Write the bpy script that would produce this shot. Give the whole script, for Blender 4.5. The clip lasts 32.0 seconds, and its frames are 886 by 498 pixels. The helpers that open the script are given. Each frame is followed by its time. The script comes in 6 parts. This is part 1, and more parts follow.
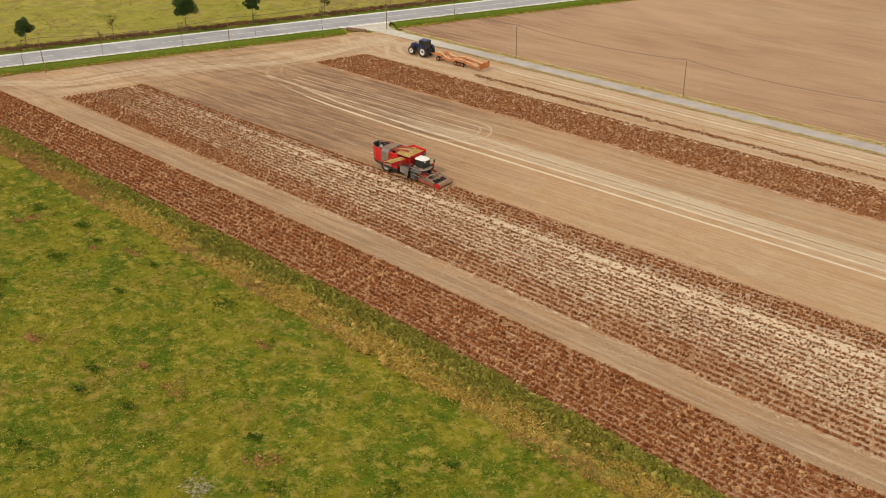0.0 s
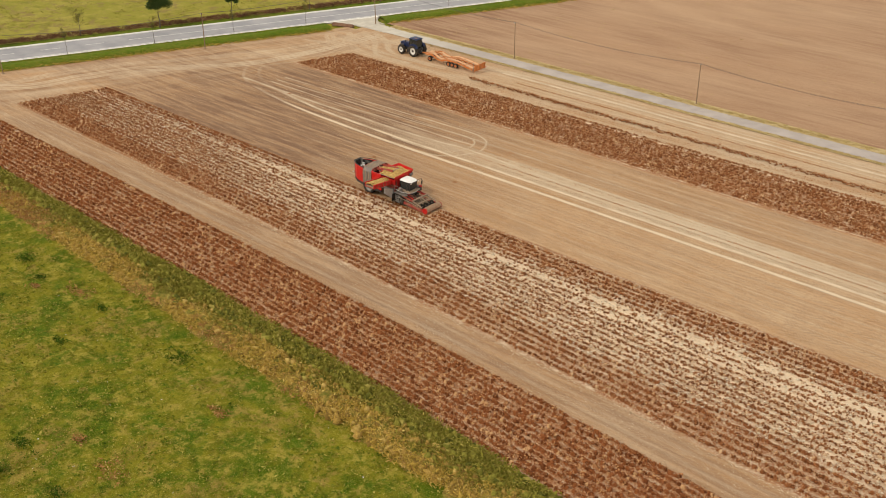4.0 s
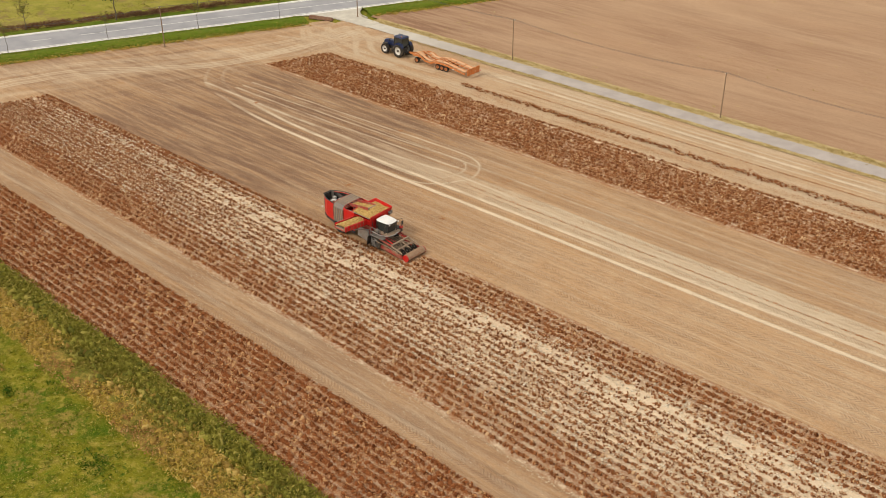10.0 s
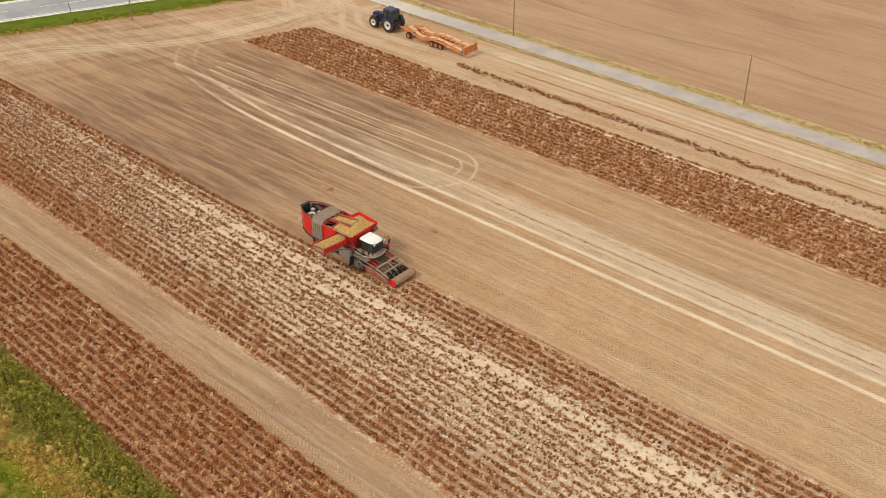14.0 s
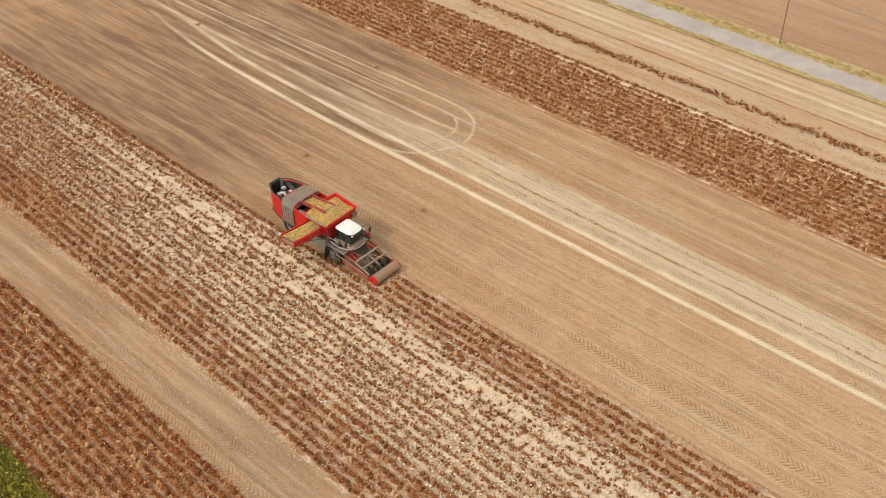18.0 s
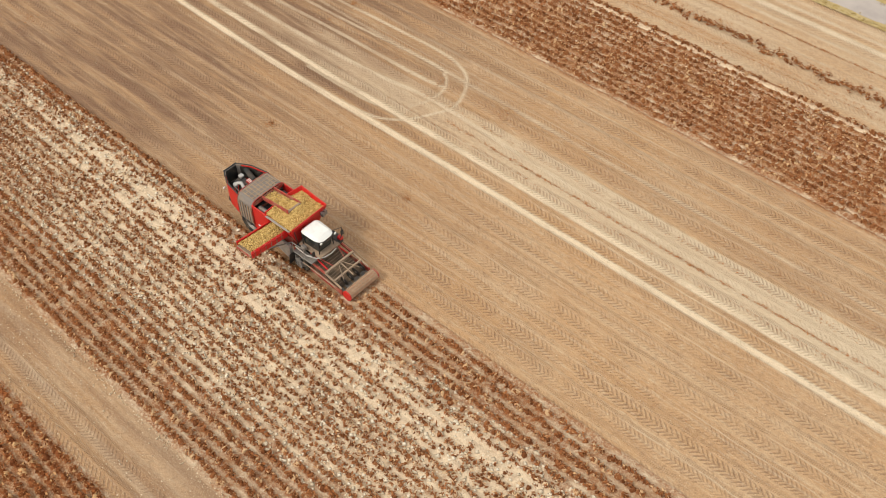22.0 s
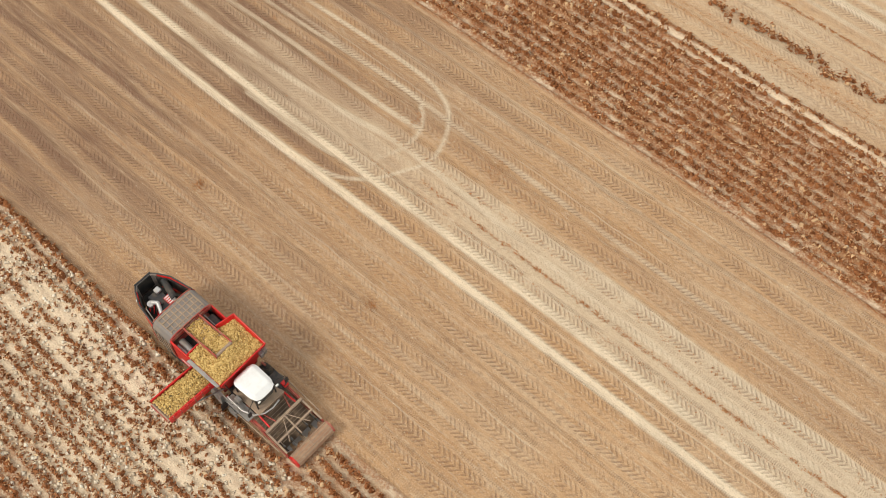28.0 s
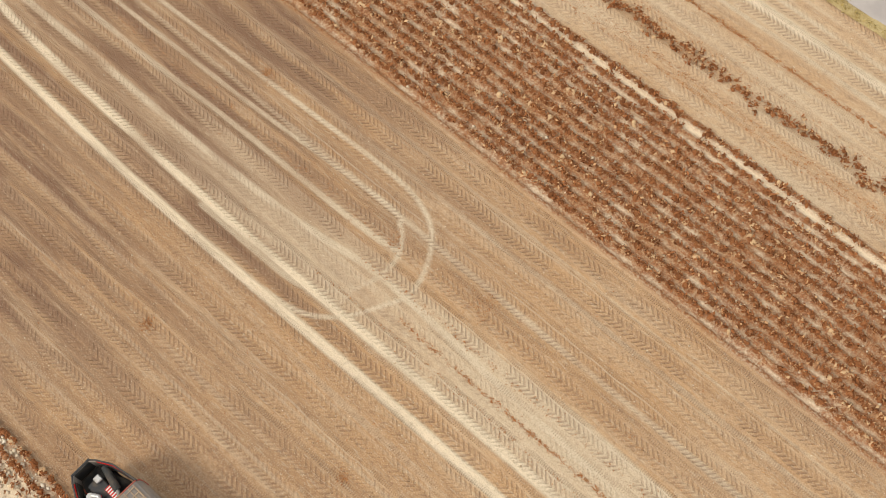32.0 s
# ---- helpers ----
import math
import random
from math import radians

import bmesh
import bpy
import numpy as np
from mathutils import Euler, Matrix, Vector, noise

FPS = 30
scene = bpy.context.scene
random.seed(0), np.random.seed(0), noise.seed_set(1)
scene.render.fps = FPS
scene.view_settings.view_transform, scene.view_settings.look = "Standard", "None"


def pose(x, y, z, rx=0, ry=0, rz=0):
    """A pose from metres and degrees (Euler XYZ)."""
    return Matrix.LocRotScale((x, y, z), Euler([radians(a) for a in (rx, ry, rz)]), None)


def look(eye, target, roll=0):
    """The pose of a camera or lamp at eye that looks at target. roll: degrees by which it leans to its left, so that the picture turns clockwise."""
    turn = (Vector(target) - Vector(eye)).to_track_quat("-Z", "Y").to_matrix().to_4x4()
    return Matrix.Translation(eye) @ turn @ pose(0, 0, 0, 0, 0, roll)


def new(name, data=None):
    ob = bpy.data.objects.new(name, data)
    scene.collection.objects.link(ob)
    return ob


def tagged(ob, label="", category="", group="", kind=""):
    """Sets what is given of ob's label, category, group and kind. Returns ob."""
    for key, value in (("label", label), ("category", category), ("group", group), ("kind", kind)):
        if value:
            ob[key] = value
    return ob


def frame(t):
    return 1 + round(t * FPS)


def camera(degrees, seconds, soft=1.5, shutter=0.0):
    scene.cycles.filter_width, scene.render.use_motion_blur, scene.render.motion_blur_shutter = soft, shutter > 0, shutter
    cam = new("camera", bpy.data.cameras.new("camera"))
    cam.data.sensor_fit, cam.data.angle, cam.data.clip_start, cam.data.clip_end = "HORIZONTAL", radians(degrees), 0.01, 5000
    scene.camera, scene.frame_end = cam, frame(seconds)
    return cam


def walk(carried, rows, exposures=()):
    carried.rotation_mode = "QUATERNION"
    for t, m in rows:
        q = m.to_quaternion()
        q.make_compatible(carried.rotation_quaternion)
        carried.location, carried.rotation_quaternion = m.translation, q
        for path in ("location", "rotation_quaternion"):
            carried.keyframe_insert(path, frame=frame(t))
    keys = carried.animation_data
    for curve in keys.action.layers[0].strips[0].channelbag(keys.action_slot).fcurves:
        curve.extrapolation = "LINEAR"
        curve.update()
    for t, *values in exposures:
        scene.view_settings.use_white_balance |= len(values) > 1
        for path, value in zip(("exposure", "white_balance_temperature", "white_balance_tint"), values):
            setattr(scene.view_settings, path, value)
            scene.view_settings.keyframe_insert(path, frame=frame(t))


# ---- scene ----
cam = camera(45.65, 32.0, soft=0.75)
PATH = [
    (0, (86.41, -97.90, 55.85), (80.491, -91.217, 51.344), -0.33),
    (1, (83.75, -94.30, 55.48), (77.841, -87.635, 50.924), -0.30),
    (2, (81.49, -91.26, 55.53), (75.605, -84.624, 50.919), -0.38),
    (3, (79.11, -88.09, 55.43), (73.240, -81.476, 50.770), -0.38),
    (3.5, (78.19, -86.75, 55.42), (72.324, -80.138, 50.737), -0.31),
    (5.5, (73.50, -80.12, 54.18), (67.658, -73.533, 49.433), -0.11),
    (6, (72.30, -78.79, 54.27), (66.473, -72.214, 49.493), -0.22),
    (7, (70.26, -76.06, 53.99), (64.442, -69.496, 49.171), -0.08),
    (8, (68.15, -73.53, 53.85), (62.364, -66.981, 48.992), 0.01),
    (9, (66.17, -70.91, 53.81), (60.402, -64.381, 48.899), -0.01),
    (9.5, (65.14, -69.76, 53.80), (59.385, -63.235, 48.865), 0.02),
    (10, (64.03, -68.41, 53.70), (58.292, -61.896, 48.738), 0.06),
    (11, (61.78, -65.72, 53.97), (56.072, -59.231, 48.937), 0.07),
    (11.5, (60.58, -64.43, 54.06), (54.895, -57.953, 48.983), 0.13),
    (12, (59.39, -63.08, 54.08), (53.738, -56.622, 48.952), 0.16),
    (12.5, (58.29, -61.68, 53.97), (52.662, -55.249, 48.770), 0.13),
    (13, (57.10, -60.00, 53.76), (51.505, -53.613, 48.487), 0.11),
    (14, (54.88, -56.92, 53.90), (49.337, -50.630, 48.445), -0.14),
    (14.5, (53.81, -55.51, 54.00), (48.305, -49.271, 48.450), -0.26),
    (16.5, (49.81, -48.91, 54.40), (44.441, -42.989, 48.393), -0.70),
    (17, (48.46, -47.12, 54.30), (43.148, -41.276, 48.168), -0.75),
    (18, (45.97, -43.79, 54.31), (40.792, -38.119, 47.906), -0.90),
    (19, (43.63, -40.34, 54.28), (38.573, -34.871, 47.600), -1.15),
    (20, (40.76, -37.15, 54.10), (35.901, -31.854, 47.148), -1.13),
    (21, (38.04, -33.81, 54.15), (33.366, -28.717, 46.923), -1.06),
    (22, (35.18, -30.63, 54.05), (30.693, -25.702, 46.588), -0.87),
    (23, (32.40, -27.27, 53.98), (28.099, -22.530, 46.297), -0.81),
    (24, (29.75, -23.84, 54.05), (25.632, -19.324, 46.134), -0.85),
    (25, (27.11, -20.34, 54.01), (23.174, -16.055, 45.880), -1.00),
    (25.5, (25.79, -18.55, 54.10), (21.948, -14.392, 45.854), -1.08),
    (27.5, (19.86, -12.22, 53.86), (16.474, -8.422, 45.255), -0.24),
    (28, (18.44, -10.44, 53.71), (15.153, -6.737, 45.020), -0.13),
    (29, (15.77, -7.01, 53.55), (12.673, -3.529, 44.703), -0.11),
    (30, (13.11, -3.71, 53.60), (10.208, -0.438, 44.607), -0.08),
    (31, (10.33, -0.36, 53.64), (7.636, 2.712, 44.519), 0.22),
    (32, (7.38, 2.96, 53.68), (4.901, 5.854, 44.436), 0.88),
]
walk(cam, [(t, look(eye, target, roll)) for t, eye, target, roll in PATH],
     exposures=((0, 0.07, 7300, 9), (12, 0.17, 7150, 9), (20, 0.26, 6950, 8), (25, 0.29, 6750, 7), (32, 0.28, 6650, 6)))

# ---- sky and sun: high thin overcast ----
SUN_EL, SUN_AZ = radians(48), radians(205)
world = bpy.data.worlds.new("overcast_sky")
scene.world = world
world.use_nodes = True
wt = world.node_tree
wt.nodes.clear()
sky = wt.nodes.new("ShaderNodeTexSky")
sky.sky_type, sky.sun_disc = "NISHITA", False
sky.sun_elevation, sky.sun_rotation = SUN_EL, SUN_AZ
sky.dust_density, sky.air_density = 4.0, 1.0
veil = wt.nodes.new("ShaderNodeMix")
veil.data_type = "RGBA"
veil.inputs[0].default_value = 0.7
veil.inputs[7].default_value = (8.2, 8.0, 7.6, 1)
back = wt.nodes.new("ShaderNodeBackground")
back.inputs[1].default_value = 0.11
out = wt.nodes.new("ShaderNodeOutputWorld")
wt.links.new(sky.outputs[0], veil.inputs[6])
wt.links.new(veil.outputs[2], back.inputs[0])
wt.links.new(back.outputs[0], out.inputs[0])

sun = new("sun", bpy.data.lights.new("sun", "SUN"))
sun.data.energy, sun.data.angle, sun.data.color = 1.3, radians(14), (1.0, 0.95, 0.87)
sun_dir = Vector((math.sin(SUN_AZ) * math.cos(SUN_EL), math.cos(SUN_AZ) * math.cos(SUN_EL), math.sin(SUN_EL)))
sun.matrix_world = look(sun_dir * 100, (0, 0, 0))


# ---- material helpers ----
class Mat:
    """A node material with short names for the nodes that are used most."""

    def __init__(self, name, rough=0.8, metal=0.0, spec=0.3):
        self.m = bpy.data.materials.new(name)
        self.m.use_nodes = True
        self.t = self.m.node_tree
        self.b = self.t.nodes["Principled BSDF"]
        self.b.inputs["Roughness"].default_value = rough
        self.b.inputs["Metallic"].default_value = metal
        self.b.inputs["Specular IOR Level"].default_value = spec
        self.pos = self.t.nodes.new("ShaderNodeTexCoord").outputs["Object"]

    def set(self, sock, v):
        if isinstance(v, bpy.types.NodeSocket):
            self.t.links.new(v, sock)
        else:
            sock.default_value = v

    def math(self, op, a, b=0.0, c=0.0, clamp=False):
        n = self.t.nodes.new("ShaderNodeMath")
        n.operation, n.use_clamp = op, clamp
        for s, v in zip(n.inputs, (a, b, c)):
            self.set(s, v)
        return n.outputs[0]

    def mix(self, f, a, b, blend="MIX"):
        n = self.t.nodes.new("ShaderNodeMix")
        n.data_type, n.blend_type = "RGBA", blend
        for s, v in ((n.inputs[0], f), (n.inputs[6], a), (n.inputs[7], b)):
            self.set(s, (*v, 1) if isinstance(v, tuple) and len(v) == 3 else v)
        return n.outputs[2]

    def scaled(self, s, vec=None):
        n = self.t.nodes.new("ShaderNodeMapping")
        self.set(n.inputs[0], vec or self.pos)
        n.inputs[3].default_value = s
        return n.outputs[0]

    def noise(self, scale, detail=4.0, vec=None, rough=0.55):
        n = self.t.nodes.new("ShaderNodeTexNoise")
        self.set(n.inputs["Vector"], vec or self.pos)
        n.inputs["Scale"].default_value, n.inputs["Detail"].default_value = scale, detail
        n.inputs["Roughness"].default_value = rough
        return n.outputs["Fac"]

    def step(self, v, lo, hi):
        n = self.t.nodes.new("ShaderNodeMapRange")
        n.interpolation_type = "SMOOTHSTEP"
        self.set(n.inputs[0], v)
        n.inputs[1].default_value, n.inputs[2].default_value = lo, hi
        return n.outputs[0]

    def xyz(self, vec=None):
        n = self.t.nodes.new("ShaderNodeSeparateXYZ")
        self.set(n.inputs[0], vec or self.pos)
        return n.outputs

    def attr(self, name):
        n = self.t.nodes.new("ShaderNodeAttribute")
        n.attribute_name = name
        return n.outputs["Fac"]

    def rand(self, island=True):
        if island:
            return self.t.nodes.new("ShaderNodeNewGeometry").outputs["Random Per Island"]
        return self.t.nodes.new("ShaderNodeObjectInfo").outputs["Random"]

    def bump(self, h, dist=0.02, strength=1.0):
        n = self.t.nodes.new("ShaderNodeBump")
        self.set(n.inputs["Height"], h)
        n.inputs["Distance"].default_value, n.inputs["Strength"].default_value = dist, strength
        self.t.links.new(n.outputs[0], self.b.inputs["Normal"])
        return self

    def color(self, c):
        self.set(self.b.inputs["Base Color"], (*c, 1) if isinstance(c, tuple) and len(c) == 3 else c)
        return self

    def rough(self, v):
        self.set(self.b.inputs["Roughness"], v)
        return self


def worn(name, base, dirt=(0.30, 0.21, 0.13), amount=0.5, rough=0.45, metal=0.0, scale=2.5, spec=0.4):
    """Paint or metal with dust settled on it in blotches, and fine grain."""
    m = Mat(name, rough, metal, spec)
    big, fine = m.noise(scale, 5), m.noise(scale * 14, 3)
    mask = m.math("MULTIPLY", m.step(m.math("ADD", big, m.math("MULTIPLY", fine, 0.35)), 0.55, 0.95), amount)
    m.color(m.mix(mask, m.mix(m.math("MULTIPLY", fine, 0.25), base, tuple(c * 0.6 for c in base)), dirt))
    m.rough(m.math("ADD", m.math("MULTIPLY", mask, 0.5), rough, clamp=True))
    return m.bump(fine, 0.004, 0.4).m


# ---- mesh helpers ----
def quads(name, verts, faces, mat, smooth=False):
    """One mesh object from arrays of vertices and of equal-sized faces."""
    verts, faces = np.asarray(verts, np.float32), np.asarray(faces, np.int32)
    me = bpy.data.meshes.new(name)
    n, k = faces.shape
    me.vertices.add(len(verts)), me.loops.add(n * k), me.polygons.add(n)
    me.vertices.foreach_set("co", verts.ravel())
    me.loops.foreach_set("vertex_index", faces.ravel())
    me.polygons.foreach_set("loop_start", np.arange(0, n * k, k, dtype=np.int32))
    if smooth:
        me.polygons.foreach_set("use_smooth", np.ones(n, bool))
    me.update(calc_edges=True)
    me.materials.append(mat)
    return new(name, me)


def part(name, bm, material, parent, label=""):
    me = bpy.data.meshes.new(name)
    bm.normal_update()
    bm.to_mesh(me)
    bm.free()
    me.materials.append(material)
    ob = new(name, me)
    ob.parent = parent
    return tagged(ob, label)


def thing(name, m, label, category, group=""):
    ob = new(name)
    ob.empty_display_size = 0.2
    ob.matrix_world = m
    return tagged(ob, label, category, group)


rng = np.random.default_rng(7)


# sideways drift of the rows, as cubics of x / 50, at five lines across the lower fields
DRIFT = {-3.0: (0.023, -0.467, 0.266, 0.105), -17.0: (-0.139, -2.199, -0.441, -0.014), -22.0: (0.463, -1.68, -0.57, -0.18), -31.6: (0.882, -1.565, -0.6, -0.393), -36.0: (-0.281, -2.323, 0.106, 0.203)}


def lean(x, y):
    """The lower fields are not quite straight: they bend and fan out a little."""
    x, y = np.broadcast_arrays(np.asarray(x, float), np.asarray(y, float))
    u = np.clip(x, -85, 64) / 50
    lines = sorted(DRIFT)
    off = [sum(c * u**k for k, c in enumerate(DRIFT[v])) for v in lines] + [0 * u]
    lines = lines + [0.0]
    s = np.where(y <= lines[0], off[0], 0.0)
    for (v0, o0), (v1, o1) in zip(zip(lines, off), zip(lines[1:], off[1:])):
        f = (y - v0) / (v1 - v0)
        s = np.where((f > 0) & (f <= 1), o0 + (o1 - o0) * f, s)
    return y + s


def waves(x, y, scale, seed):
    """A smooth random field of about -1 to 1, made of a few sines."""
    r = np.random.default_rng(seed)
    s = 0
    for k in range(9):
        a, p, w = r.uniform(0, 6.283), r.uniform(0, 6.283), r.uniform(0.5, 1.8)
        s = s + np.sin((np.cos(a) * x + np.sin(a) * y) * w / scale + p)
    return s / 4.5


def road_x(y):
    """The field-side foot of the main road's verge."""
    return -83.4 + 0.435 * y


# ---- materials ----
def soil_material(name, mid, pale, dark, lugs=True, streaks=1.0):
    m = Mat(name, 0.95, spec=0.1)
    dust = m.attr("dust")
    x, y, z = m.xyz()
    streak = m.noise(1.0, 5, m.scaled((0.06, 1.6, 1)), 0.6)
    blot, fine, grit = m.noise(0.12, 4), m.noise(3.0, 6, rough=0.72), m.noise(13.0, 4, rough=0.75)
    c = m.mix(m.step(blot, 0.35, 0.7), mid, tuple(0.8 * a + 0.2 * b for a, b in zip(mid, pale)))
    c = m.mix(m.math("MULTIPLY", m.step(streak, 0.46, 0.66), 0.32 * streaks), c, pale)
    c = m.mix(m.math("MULTIPLY", m.step(streak, 0.5, 0.30), 0.28 * streaks), c, dark)
    c = m.mix(m.math("MULTIPLY", m.step(fine, 0.52, 0.3), 0.6), c, dark)
    c = m.mix(m.math("MULTIPLY", m.step(m.noise(5.0, 4, m.scaled((0.25, 1.6, 1))), 0.52, 0.72), 0.5), c, pale)
    if lugs:
        wob = m.math("MULTIPLY", m.math("SUBTRACT", m.noise(0.25, 2), 0.5), 0.5)
        yy = m.math("ADD", y, wob)
        hs = 0
        for period, off, half, pitch, slope in ((3.05, 0.0, 0.42, 0.31, 0.55), (3.05, 1.55, 0.48, 0.36, 0.6), (3.05, 0.8, 0.17, 0.13, 0.12), (3.05, 2.45, 0.14, 0.12, -0.1)):
            v = m.math("ABSOLUTE", m.math("SUBTRACT", m.math("MODULO", m.math("ADD", m.math("ADD", yy, off), 305.0), period), period / 2))
            band = m.step(v, half, half * 0.82)
            ph = m.math("MULTIPLY", m.math("ADD", x, m.math("MULTIPLY", v, slope / 0.6)), 6.2832 / pitch)
            lug = m.math("MULTIPLY", m.step(m.math("SINE", ph), -0.1, 0.6), band)
            hs = m.math("ADD", lug, hs)
        per_track = m.step(m.noise(0.55, 2, m.scaled((0.004, 1, 1))), 0.36, 0.60)
        hs = m.math("MULTIPLY", hs, m.math("MULTIPLY", m.attr("lug"), m.math("MULTIPLY", m.math("ADD", m.math("MULTIPLY", per_track, 0.8), 0.5), m.step(m.noise(0.5, 3), 0.3, 0.55))))
        v = m.math("ABSOLUTE", m.math("SUBTRACT", m.math("MODULO", m.math("ADD", yy, 305.35), 1.525), 0.7625))
        seam = m.math("MULTIPLY", m.step(v, 0.07, 0.025), m.math("MULTIPLY", m.attr("lug"), m.step(m.noise(0.35, 4, m.scaled((0.12, 1.3, 1))), 0.48, 0.62)))
        c = m.mix(m.math("MULTIPLY", seam, 0.55), c, pale)
    else:
        hs = 0.0
    d = m.math("MULTIPLY", dust, m.math("ADD", 0.55, m.math("MULTIPLY", fine, 0.9)), clamp=True)
    c = m.mix(m.step(d, 0.0, 0.75), c, pale)
    c = m.mix(m.math("MULTIPLY", m.step(d, 0.55, 0.92), 0.85), c, tuple(min(0.8, v * 1.28) for v in pale))
    if lugs:
        # lug imprints tinted dark: shade put into colour, since bump alone shows weakly
        c = m.mix(m.math("MULTIPLY", hs, m.math("SUBTRACT", 0.38, m.math("MULTIPLY", d, 0.22))), c, dark)
    chaff = m.math("MULTIPLY", m.attr("chaff"), m.step(m.noise(6.0, 5, rough=0.75), 0.36, 0.58), clamp=True)
    c = m.mix(chaff, c, m.mix(m.step(m.noise(17.0, 3), 0.4, 0.6), (0.18, 0.055, 0.020), (0.36, 0.140, 0.054)))
    wet = m.math("MULTIPLY", m.attr("damp"), m.math("ADD", 0.35, m.math("MULTIPLY", m.step(m.noise(1.0, 6, m.scaled((0.09, 1.1, 1)), 0.65), 0.36, 0.62), 0.75)), clamp=True)
    c = m.mix(wet, c, dark)
    c = m.mix(m.math("MULTIPLY", m.step(grit, 0.50, 0.66), 0.38), c, dark)
    m.color(m.mix(m.math("MULTIPLY", m.step(grit, 0.47, 0.34), m.math("SUBTRACT", 0.42, m.math("MULTIPLY", chaff, 0.36))), c, tuple(min(0.8, v * 1.15) for v in pale)))
    h = m.math("ADD", m.math("MULTIPLY", fine, 1.2), m.math("ADD", m.math("MULTIPLY", grit, 0.7), m.math("MULTIPLY", hs, -0.6)))
    return m.bump(h, 0.05, 0.9).m


MID, PALE, DARK = (0.500, 0.296, 0.150), (0.605, 0.490, 0.355), (0.215, 0.122, 0.076)
soil = soil_material("field_soil", MID, PALE, DARK)
soil_far = soil_material("tilled_soil", (0.435, 0.270, 0.165), (0.54, 0.380, 0.250), (0.25, 0.138, 0.086), lugs=False, streaks=0.45)


def leaf_material(name, cols, rough=0.85, patch=0.2):
    m = Mat(name, rough, spec=0.06)
    r = m.rand()
    c = m.mix(m.step(r, 0.0, 0.55), cols[0], cols[1])
    c = m.mix(m.step(r, 0.78, 0.86), c, cols[2])
    c = m.mix(m.math("MULTIPLY", m.step(m.noise(patch, 3), 0.4, 0.65), 0.45), c, cols[3])
    m.color(c)
    return m.m


haulm_red = leaf_material("withered_haulm", ((0.13, 0.041, 0.015), (0.32, 0.110, 0.040), (0.60, 0.35, 0.165), (0.36, 0.130, 0.045)))
haulm_brown = leaf_material("brown_haulm", ((0.17, 0.062, 0.024), (0.36, 0.150, 0.064), (0.68, 0.49, 0.30), (0.40, 0.170, 0.068)))


def bush_material(name, dark, mid, light, pale, share):
    """Heaps of dry leaves: crumbled texture with a tint of its own for each heap."""
    m = Mat(name, 0.95, spec=0.1)
    n1, n2, r = m.noise(9.0, 3, rough=0.6), m.noise(26.0, 3, rough=0.7), m.rand()
    c = m.mix(m.step(n1, 0.38, 0.58), tuple(0.5 * (a + b) for a, b in zip(dark, mid)), mid)
    c = m.mix(m.math("MULTIPLY", m.step(n2, 0.54, 0.68), 0.55), c, light)
    c = m.mix(m.math("MULTIPLY", m.step(r, 0.45, 0.05), 0.8), c, dark)
    c = m.mix(m.math("MULTIPLY", m.step(r, 1 - share, 1.06 - share), m.math("ADD", 0.45, m.math("MULTIPLY", n1, 0.8)), clamp=True), c, pale)
    m.color(c)
    return m.bump(m.math("ADD", n1, m.math("MULTIPLY", n2, 0.6)), 0.04, 0.6).m


bush_red = bush_material("heaped_red_haulm", (0.115, 0.035, 0.013), (0.295, 0.100, 0.036), (0.50, 0.24, 0.10), (0.62, 0.39, 0.20), 0.16)
bush_brown = bush_material("heaped_brown_haulm", (0.14, 0.048, 0.019), (0.34, 0.140, 0.060), (0.58, 0.36, 0.20), (0.72, 0.55, 0.37), 0.36)
bush_mixed = bush_material("heaped_mixed_haulm", (0.13, 0.044, 0.017), (0.315, 0.118, 0.046), (0.55, 0.30, 0.14), (0.64, 0.44, 0.26), 0.22)

bush_rust = bush_material("heaped_rusty_haulm", (0.14, 0.050, 0.019), (0.31, 0.120, 0.047), (0.55, 0.31, 0.145), (0.66, 0.46, 0.27), 0.12)
haulm_rust = leaf_material("rusty_haulm", ((0.16, 0.055, 0.021), (0.34, 0.132, 0.052), (0.64, 0.42, 0.23), (0.38, 0.145, 0.054)))


def grass_material(name, deep, mid, light, straw, scale=0.7, bare=0.6):
    """Rough grass: mottled greens with straw and dark green blotches."""
    m = Mat(name, 0.95, spec=0.1)
    n1, n2 = m.noise(scale, 7, rough=0.72), m.noise(scale * 1.7, 5, m.scaled((1, 1, 3.7)), 0.68)
    n3, n4, big = m.noise(scale * 1.3, 5, m.scaled((1, 1, -7)), 0.62), m.noise(11.0, 4, rough=0.7), m.noise(scale * 0.12, 4)
    col = m.mix(m.step(m.math("ADD", n1, m.math("MULTIPLY", big, 0.5)), 0.60, 0.92), mid, light)
    col = m.mix(m.math("MULTIPLY", m.step(m.math("ADD", n2, m.math("MULTIPLY", big, 0.4)), 0.66, 0.82), bare), col, straw)
    col = m.mix(m.math("MULTIPLY", m.step(n3, 0.47, 0.33), 0.85), col, deep)
    col = m.mix(m.math("MULTIPLY", m.step(n4, 0.58, 0.36), 0.35), col, deep)
    m.color(col)
    return m.bump(m.math("ADD", n4, m.math("MULTIPLY", n1, 3.0)), 0.08, 0.6).m




